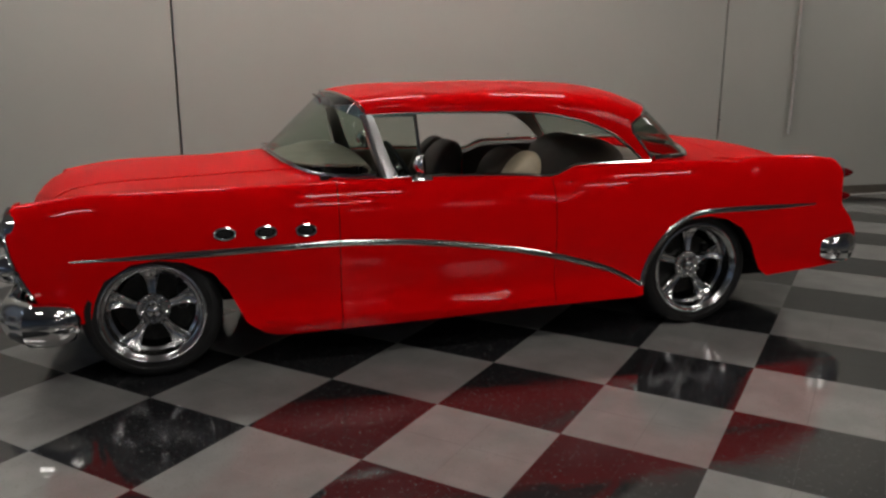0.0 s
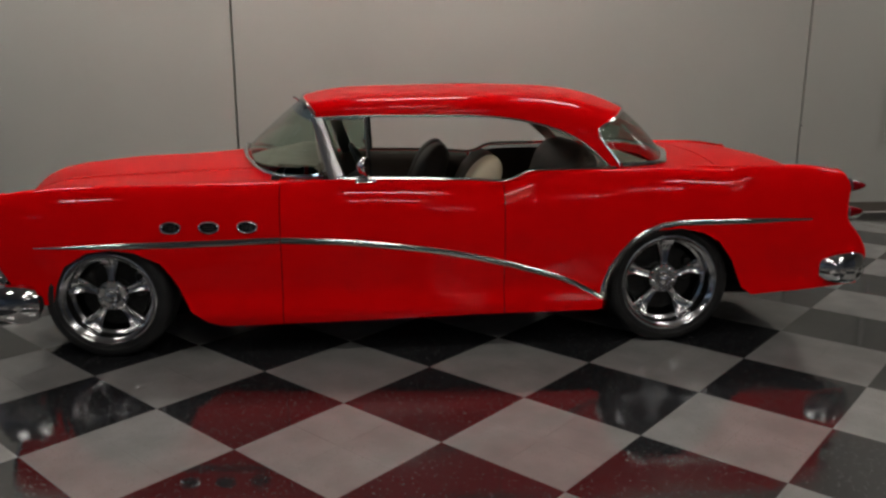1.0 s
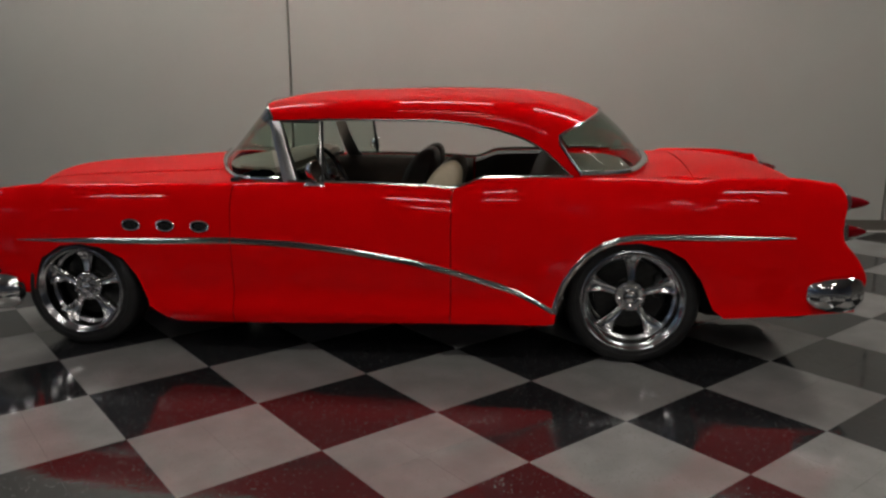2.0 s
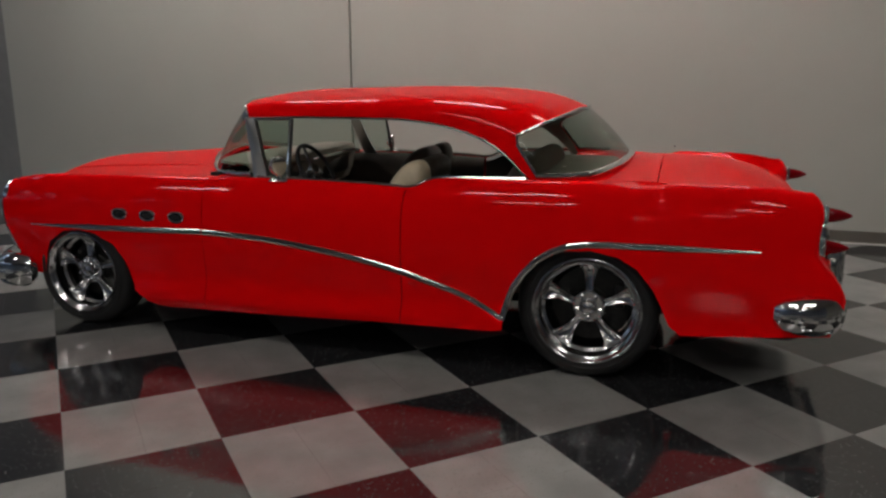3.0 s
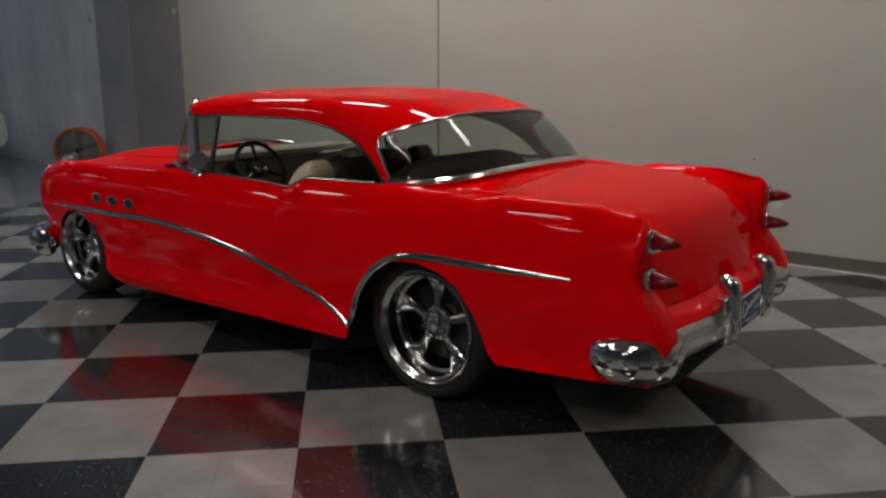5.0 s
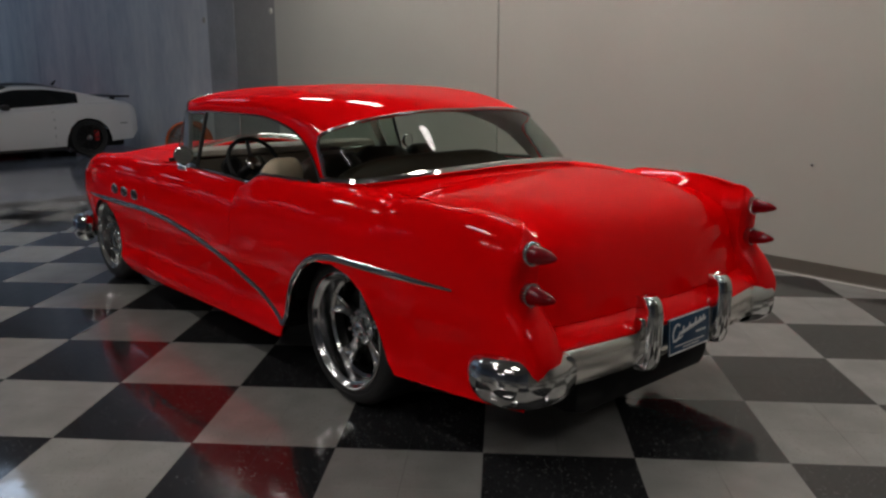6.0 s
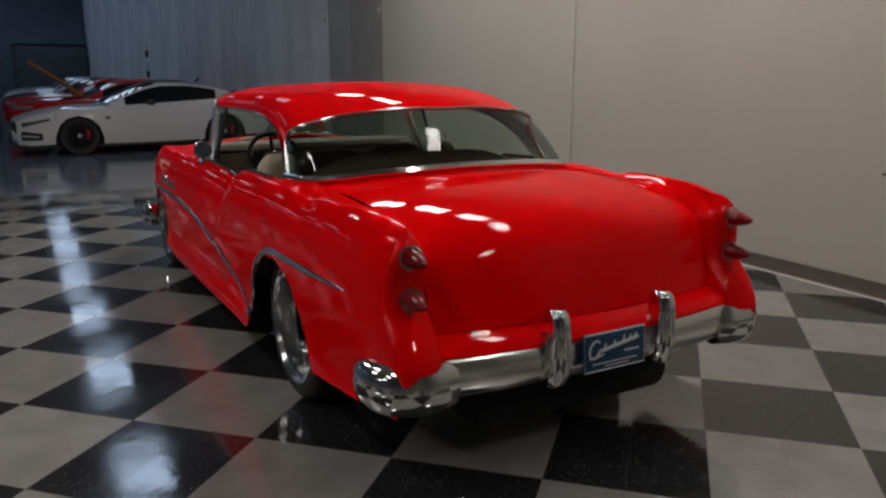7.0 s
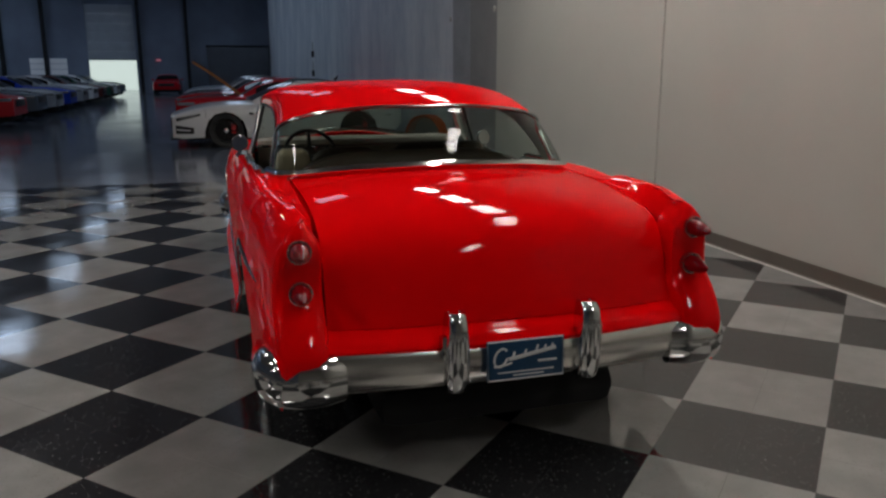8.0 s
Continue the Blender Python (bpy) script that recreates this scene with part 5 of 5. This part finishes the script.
def hall_car(name, spec, coat, where, label, group, rim_mat=RIM_SILVER, sporty=False, raised=False):
    ob = empty(name, where, label, "car", group)
    half, top, low, crown = spec["half_tab"], spec["top"], spec["low"], spec["crown"]
    x0, x1 = top[0][0], top[-1][0]
    xs = sorted(set(span(x0, x1, 60)) | {a for a, _ in low})

    def y_at(x, z):
        w, t = curve_at(half, x), curve_at(top, x)
        return w - 0.05 * ((0.55 - z) / 0.35) ** 2 * (z < 0.55) - 0.07 * max((z - 0.62) / max(t - 0.62, 0.1), 0) ** 2

    rows = []
    for x in xs:
        t, lo = curve_at(top, x), line_at(low, x)
        r = [(x, y_at(x, lo + (t - 0.04 - lo) * i / 9), lo + (t - 0.04 - lo) * i / 9) for i in range(10)]
        y = r[-1][1]
        r += [(x, y - 0.012, t - 0.02), (x, y - 0.04, t)]
        for f in (0.8, 0.55, 0.3, 0.0):
            r.append((x, (y - 0.04) * f, t + spec["hood"] * (1 - f * f) * min(1.0, (x1 - x) / 0.5, (x - x0) / 0.3)))
        rows.append(r + [(a, -b, c) for a, b, c in r[-2::-1]])
    sh = Shape().grid(rows)
    k = len(rows[0])
    sh.f += [tuple(range(k)), tuple((len(rows) - 1) * k + j for j in range(k))]
    sh.make("body", coat, ob)
    Shape().box(spec["wb"] / 2, 0, 0.31, x1 - x0 - 0.6, 1.62, 0.28, 0.04).make("underbody", UNDER, ob)
    # cabin: painted shell, with glass where the windows are
    c0, c1 = spec["cab"]
    g0, g1 = spec["roof_cut"]
    a0, a1 = spec["glassy"]
    rows = []
    marks = sorted(set(span(c0, c1, 30)) | {g0, g1, a0, a1, 0.5 * (g0 + g1) - 0.03, 0.5 * (g0 + g1) + 0.03})
    for x in marks:
        zc, zt = curve_at(crown, x), curve_at(top, x) + 0.005
        zc = max(zc, zt + 0.012)
        yb = curve_at(half, x) - 0.13
        yr = yb - 0.40 * (zc - zt)
        zr = zt + (zc - zt) * 0.84
        sec = [(x, yb, zt - 0.02), (x, yb + (yr - yb) * 0.10, zt + (zr - zt) * 0.10), (x, yb + (yr - yb) * 0.48 + 0.012, zt + (zr - zt) * 0.5), (x, yr - (yr - yb) * 0.10 + 0.004, zr - (zr - zt) * 0.10), (x, yr - 0.012, zr + 0.01), (x, yr * 0.82, zc - 0.035 * (zc - zt) / 0.4), (x, yr * 0.45, zc - 0.008), (x, 0, zc)]
        rows.append(sec + [(a, -b, c) for a, b, c in sec[-2::-1]])
    shell, panes = Shape(), Shape()
    k = len(rows[0])
    mid = 0.5 * (g0 + g1)
    for i in range(len(rows) - 1):
        xm = 0.5 * (marks[i] + marks[i + 1])
        for j in range(k - 1):
            jj = j if j < 7 else k - 2 - j
            door_glass = jj in (1, 2) and a0 < xm < a1 and (sporty or abs(xm - mid) > 0.03)
            screen = jj in (5, 6) and (xm > g1 or xm < g0) and c0 + 0.08 < xm < c1 - 0.04
            screen = screen or (jj == 4 and (xm > g1 + 0.06 or xm < g0 - 0.08) and c0 + 0.08 < xm < c1 - 0.04)
            (panes if door_glass or screen else shell).add([rows[i][j], rows[i][j + 1], rows[i + 1][j + 1], rows[i + 1][j]], [(0, 1, 2, 3)])
    shell.make("cabin_shell", coat, ob)
    panes.make("window_glass", HALL_GLASS, ob, "dark reflective window glass")
    if sporty:
        roof = [[(x, y, z + 0.006) for x, y, z in r[5:10]] for x0_, r in zip(marks, rows) if g0 - 0.01 <= x0_ <= g1 + 0.01]
        Shape().grid(roof).make("roof_skin", BLACK, ob, "black roof skin")
    for side in (1, -1):
        for cx in (0.0, spec["wb"]):
            wh = empty("wheel", pose(cx, side * (spec["half"] - 0.12), spec["tyre"], 0, 0, 0 if side > 0 else 180), "", "")
            wh.parent = ob
            r, q = spec["tyre"], spec["rim"]
            Shape().lathe([(q, -0.1), (r - 0.02, -0.11), (r, -0.08), (r, 0.08), (r - 0.02, 0.11), (q, 0.10)], sides=32).make("tyre", RUBBER, wh)
            Shape().lathe([(q + 0.003, 0.10), (q - 0.02, 0.10), (q - 0.03, 0.05), (q - 0.03, 0.02), (0.001, 0.02)], sides=32).make("rim", rim_mat if not sporty else RIM_BLACK, wh)
            for n in range(10 if sporty else 5):
                a = 2 * math.pi * n / (10 if sporty else 5)
                Shape().tube([(0.03 * math.cos(a), 0.085, 0.03 * math.sin(a)), ((q - 0.02) * math.cos(a), 0.09, (q - 0.02) * math.sin(a))], 0.012 if sporty else 0.03, 6).make("spoke", RIM_BLACK if sporty else rim_mat, wh)
            Shape().lathe([(0.06, 0.06), (0.05, 0.095), (0.001, 0.1)], sides=16).make("hub", rim_mat, wh)
            if sporty:
                Shape().box(-0.15, 0.05, 0.03, 0.09, 0.05, 0.2, 0.02).make("caliper", CALIPER, wh, "red brake caliper")
        Shape().box(x1 - 0.24, side * (curve_at(half, x1 - 0.2) - 0.125), curve_at(top, x1 - 0.2) - 0.085, 0.40, 0.29, 0.08, 0.025, m=None).make("head_lamp", LAMP, ob) if not sporty else None
        Shape().box(x0 + 0.03, side * 0.55, curve_at(top, x0) - 0.12, 0.06, 0.34, 0.09, 0.02).make("tail_lamp", LENS_RED, ob)
        Shape().box(1.42 if sporty else 1.62, side * (spec["half"] + 0.05), curve_at(top, 1.6) + 0.07, 0.12, 0.20, 0.10, 0.03).make("door_mirror", BLACK if sporty else coat, ob)
        if sporty:
            Shape().box(spec["wb"] / 2, side * (spec["half"] - 0.03), 0.17, 1.95, 0.10, 0.05, 0.015).make("side_skirt", BLACK, ob)
            Shape().box(-0.62, side * 0.55, 1.04, 0.10, 0.03, 0.13, 0.01).make("spoiler_strut", BLACK, ob)
            def patch(name, xa, xb, low_z, high_z, mat, label="", lift=0.006):
                """A panel lying on the flank between two edges that run from xa to xb."""
                rows = []
                for x in span(xa, xb, 8):
                    f = (x - xa) / (xb - xa)
                    za, zb = low_z[0] + (low_z[1] - low_z[0]) * f, high_z[0] + (high_z[1] - high_z[0]) * f
                    rows.append([(x, side * (y_at(x, za + (zb - za) * k / 4) + lift), za + (zb - za) * k / 4) for k in range(5)])
                Shape().grid(rows).make(name, mat, ob, label, thick=0.012)

            patch("head_lamp_housing", 3.20, 3.66, (0.66, 0.545), (0.70, 0.615), BLACK, "dark slanted lamp housing")
            patch("running_light", 3.26, 3.62, (0.672, 0.58), (0.684, 0.60), LAMP, "slim pale running light", 0.012)
            patch("brake_duct", 3.34, 3.68, (0.30, 0.30), (0.42, 0.47), BLACK, "black angular brake duct")
            patch("duct_vane", 3.40, 3.66, (0.355, 0.37), (0.375, 0.40), coat, "", 0.012)
            patch("fender_badge", 2.17, 2.25, (0.66, 0.66), (0.70, 0.71), BLACK)
            patch("door_seam", 1.985, 1.993, (0.24, 0.24), (0.86, 0.86), BLACK, "", 0.001)
            patch("door_seam", 0.605, 0.613, (0.26, 0.26), (0.86, 0.86), BLACK, "", 0.001)
            patch("side_reflector", -0.74, -0.60, (0.60, 0.60), (0.615, 0.615), BLACK)
            patch("front_seam", 3.10, 3.106, (0.62, 0.62), (0.78, 0.78), BLACK, "", 0.001)
            Shape().box(0.9, side * (curve_at(half, 0.9) - 0.055), 0.80, 0.22, 0.02, 0.03, 0.008).make("door_handle", coat, ob)
    Shape().box(x1 - 0.07, 0, 0.52 if sporty else 0.66, 0.20, 1.05, 0.20, 0.04).make("grille", BLACK, ob)
    Shape().box(x1 - 0.12, 0, 0.20 if sporty else 0.44, 0.34 if sporty else 0.22, 1.60, 0.04 if sporty else 0.12, 0.015).make("front_lip" if sporty else "bumper", BLACK if sporty else CHROME, ob)
    if not sporty:
        Shape().box(x0 + 0.02, 0, 0.46, 0.14, 1.66, 0.12, 0.03).make("bumper", CHROME, ob)
    else:
        Shape().box(-0.74, 0, 1.11, 0.30, 1.5, 0.035, 0.01).make("spoiler", BLACK, ob, "black rear wing")
        Shape().tube([(0.3, 0, 1.33), (0.22, 0, 1.42)], [0.03, 0.01], 8, flat=0.3).make("antenna_fin", BLACK, ob)
    if raised:
        rows = [[(2.25 + 1.05 * t, y, 0.96 + 0.86 * t - 0.10 * t * t) for y in span(-0.72, 0.72, 6)] for t in span(0, 1, 8)]
        Shape().grid(rows).make("raised_hood", material("hood_underside", (0.45, 0.16, 0.03), 0.5), ob, "raised hood, orange underneath", thick=0.06)
    return ob


def nose_out(s, w_rear, turn=0.0):
    """A pose for a parked car whose rear axle is w_rear from the long wall and whose nose points away from it."""
    x, y, z = plan(s, w_rear)
    return pose(x, y, z, 0, 0, -45 + turn)


WHITE_CAR = paint("white_car_paint", (0.80, 0.80, 0.80))
RED_CAR = paint("red_car_paint", (0.60, 0.012, 0.02))
GREY_CAR = paint("grey_car_paint", (0.10, 0.13, 0.16))
BLUE_CAR = paint("blue_car_paint", (0.015, 0.06, 0.55))
SILVER_CAR = paint("silver_car_paint", (0.38, 0.40, 0.42))
BROWN_CAR = paint("maroon_car_paint", (0.13, 0.035, 0.03))
GREEN_CAR = paint("green_car_paint", (0.03, 0.11, 0.07))
BLACK_CAR = paint("black_car_paint", (0.012, 0.013, 0.015))
hall_car("parked_coupe", MODERN, WHITE_CAR, nose_out(-11.2, 1.32, 3), "white modern sports coupe with black wheels and red calipers", "cars by the grey wall", sporty=True)
hall_car("parked_car", CLASSIC, RED_CAR, nose_out(-14.3, 1.35), "bright red classic coupe with its hood raised", "cars by the grey wall", raised=True)
near = [(-17.4, RED_CAR, "red"), (-20.4, BLACK_CAR, "black"), (-23.5, WHITE_CAR, "white"), (-26.6, SILVER_CAR, "silver"), (-29.7, GREY_CAR, "grey")]
for s, coat, word in near:
    hall_car("parked_car", CLASSIC, coat, nose_out(s, 1.5), word + " classic coupe parked nose out by the grey wall", "cars by the grey wall")
row = [(-18.6, RED_CAR, "red"), (-21.6, GREY_CAR, "slate grey"), (-24.6, SILVER_CAR, "silver"), (-27.6, BLUE_CAR, "bright blue"), (-30.7, SILVER_CAR, "silver"), (-33.8, WHITE_CAR, "white"), (-36.9, BROWN_CAR, "maroon"), (-40.0, GREEN_CAR, "dark green"), (-43.1, WHITE_CAR, "white"), (-46.2, GREY_CAR, "slate grey")]
for s, coat, word in row:
    x, y, z = plan(s, 13.2)
    hall_car("parked_car", CLASSIC, coat, pose(x, y, z, 0, 0, 135), word + " classic coupe in the row across the aisle", "cars across the aisle")
for s, coat, word in ((-22.0, WHITE_CAR, "white"), (-25.2, SILVER_CAR, "silver"), (-28.4, WHITE_CAR, "white"), (-31.6, RED_CAR, "red"), (-34.8, GREY_CAR, "slate grey"), (-38.0, WHITE_CAR, "white")):
    x, y, z = plan(s, 19.2)
    hall_car("parked_car", CLASSIC, coat, pose(x, y, z, 0, 0, -45), word + " classic coupe in the second row of the hall", "second row of cars")
x, y, z = plan(-55.0, 7.3)
hall_car("parked_car", CLASSIC, RED_CAR, pose(x, y, z, 0, 0, 45), "red car standing before the far wall", "far cars")

# ---- ceiling lamps ----
# the lamp at s 7.7 is added to brighten the wall's right end
ROWS = ((1.7, (-3.1, -0.9, 1.2, 3.2, 7.7)), (6.9, (-3.2, 1.15, 5.0)), (9.8, (1.15, 5.2)), (15.0, (5.1,)), (18.5, (3.1,)))
LAMP_Z = 4.6


def strip_lamp(tube):
    lamp = empty("strip_lamp", placed(0, 5, LAMP_Z), "two-tube linear lamp with shallow wraparound diffuser hung from the ceiling", "ceiling lamp", "showroom strip lamps")
    Shape().box(0, 0, 0.055, 1.30, 0.29, 0.05, 0.008).make("housing", STEEL, lamp)
    half = [(0.13 * math.copysign(abs(math.cos(radians(a))) ** 0.7, math.cos(radians(a))), -0.05 * math.sin(radians(a)) ** 0.7) for a in range(0, 181, 15)]
    for y0 in (-0.066, 0.066):
        wrap = Shape().grid([[(x, y0 + y * 0.49, z + 0.03) for y, z in half] for x in (-0.62, 0.62)])
        wrap.f += [tuple(range(13)), tuple(range(13, 26))]
        wrap.make("diffuser", tube, lamp, "glowing wraparound diffuser")
    for dx in (-0.5, 0.5):
        Shape().tube([(dx, 0, 0.07), (dx, 0, HALL_HIGH - LAMP_Z)], 0.006, 6).make("hanger", STEEL, lamp)
    return lamp


for w, row_s in ROWS:
    first = strip_lamp(STRIP if w < 3 else DIM_STRIP)
    first.matrix_basis = placed(row_s[0], w, LAMP_Z)
    for s in row_s[1:]:
        copy_thing(first, placed(s, w, LAMP_Z))


def high_bay():
    lamp = empty("high_bay_lamp", placed(-12, 3.4, 7.4), "bluish-white high bay lamp under the roof", "ceiling lamp", "hall high bay lamps")
    Shape().box(0, 0, 0.05, 2.46, 1.16, 0.08, 0.01).make("housing", STEEL, lamp)
    Shape().box(0, 0, 0.0, 2.4, 1.1, 0.015, 0.004).make("panel", BAY, lamp)
    Shape().tube([(0, 0, 0.09), (0, 0, HALL_HIGH - 7.4)], 0.01, 6).make("hanger", STEEL, lamp)
    return lamp


bay = high_bay()
# 24.0 row is added unseen, and 18.6 packed closer, to brighten the far hall
spots = [(-11.8 - 6.6 * k, 3.3) for k in range(7)] + [(-22.0 - 10.0 * k, 11.3) for k in range(4)] + [(-24.0 - 6.0 * k, 18.6) for k in range(6)] + [(-18.0 - 6.0 * k, 24.0) for k in range(7)]
bay.matrix_basis = placed(*spots[0], 7.4)
for s, w in spots[1:]:
    copy_thing(bay, placed(s, w, 7.4))

# ---- floor tiles, last ----
P = 0.6096
TX, TY = -1.180, 4.020


def clip(poly, n, d):
    """The part of a polygon where n . p >= d."""
    out = []
    for i, a in enumerate(poly):
        b = poly[(i + 1) % len(poly)]
        fa, fb = n[0] * a[0] + n[1] * a[1] - d, n[0] * b[0] + n[1] * b[1] - d
        if fa >= 0:
            out.append(a)
        if fa * fb < 0:
            t = fa / (fa - fb)
            out.append((a[0] + (b[0] - a[0]) * t, a[1] + (b[1] - a[1]) * t))
    return out


tile_meshes = {}
for key, mat in (("light", TILE_LIGHT), ("dark", TILE_DARK)):
    sh = Shape()
    h = P / 4
    for i in (-1, 1):
        for j in (-1, 1):
            e = h - 0.0005
            v = [(i * h + a * (e - b), j * h + c * (e - b), z) for z, b in ((-0.001, 0), (0.0, 0.00005)) for a, c in ((-1, -1), (1, -1), (1, 1), (-1, 1))]
            sh.add(v, [(4, 5, 6, 7)] + [(k, (k + 1) % 4, 4 + (k + 1) % 4, 4 + k) for k in range(4)])
    me = bpy.data.meshes.new("tile_" + key)
    me.from_pydata(sh.v, [], sh.f)
    me.materials.append(mat)
    tile_meshes[key] = me

rest = {"light": Shape(), "dark": Shape()}
inverse = floor.matrix_basis.inverted()
made = 0
for i in range(-30, 40):
    for j in range(-40, 40):
        cx, cy = TX + P * (i + 0.5), TY + P * (j + 0.5)
        s, w = (cx + cy) * ROOT, (cx - cy) * ROOT + WALL_K
        if s < TILE_END - 0.44 or w < -0.44 or s > HALL_BACK + 0.4 or w > HALL_DEEP:
            continue
        key = "dark" if (i + j) % 2 else "light"
        whole = s > TILE_END + 0.44 and w > 0.44 and s < HALL_BACK - 0.44
        if whole and -4.5 < s < 11 and w < 7.2 and made < 300:
            ob = new("tile", tile_meshes[key])
            ob.parent = floor
            ob.matrix_parent_inverse = inverse
            ob.matrix_basis = pose(cx, cy, 0)
            made += 1
            continue
        for a in (-1, 1):
            for b in (-1, 1):
                q, e = P / 4, P / 4 - 0.0005
                poly = [(cx + a * q + u * e, cy + b * q + v * e) for u, v in ((-1, -1), (1, -1), (1, 1), (-1, 1))]
                if not whole:
                    poly = clip(poly, (ROOT, -ROOT), 0.003 - WALL_K)
                    poly = clip(poly, (ROOT, ROOT), TILE_END) if poly else poly
                    poly = clip(poly, (-ROOT, -ROOT), -HALL_BACK) if poly else poly
                if len(poly) < 3:
                    continue
                n = len(poly)
                rest[key].add([(x, y, -0.001) for x, y in poly] + [(x, y, 0.0) for x, y in poly], [tuple(range(n, 2 * n))] + [(k, (k + 1) % n, n + (k + 1) % n, n + k) for k in range(n)])
for key, sh in rest.items():
    me = bpy.data.meshes.new("tile_field")
    me.from_pydata(sh.v, [], sh.f)
    me.materials.append(TILE_LIGHT if key == "light" else TILE_DARK)
    ob = tagged(new("tile_field", me), kind="stuff")
    ob.parent = floor
    ob.matrix_parent_inverse = inverse
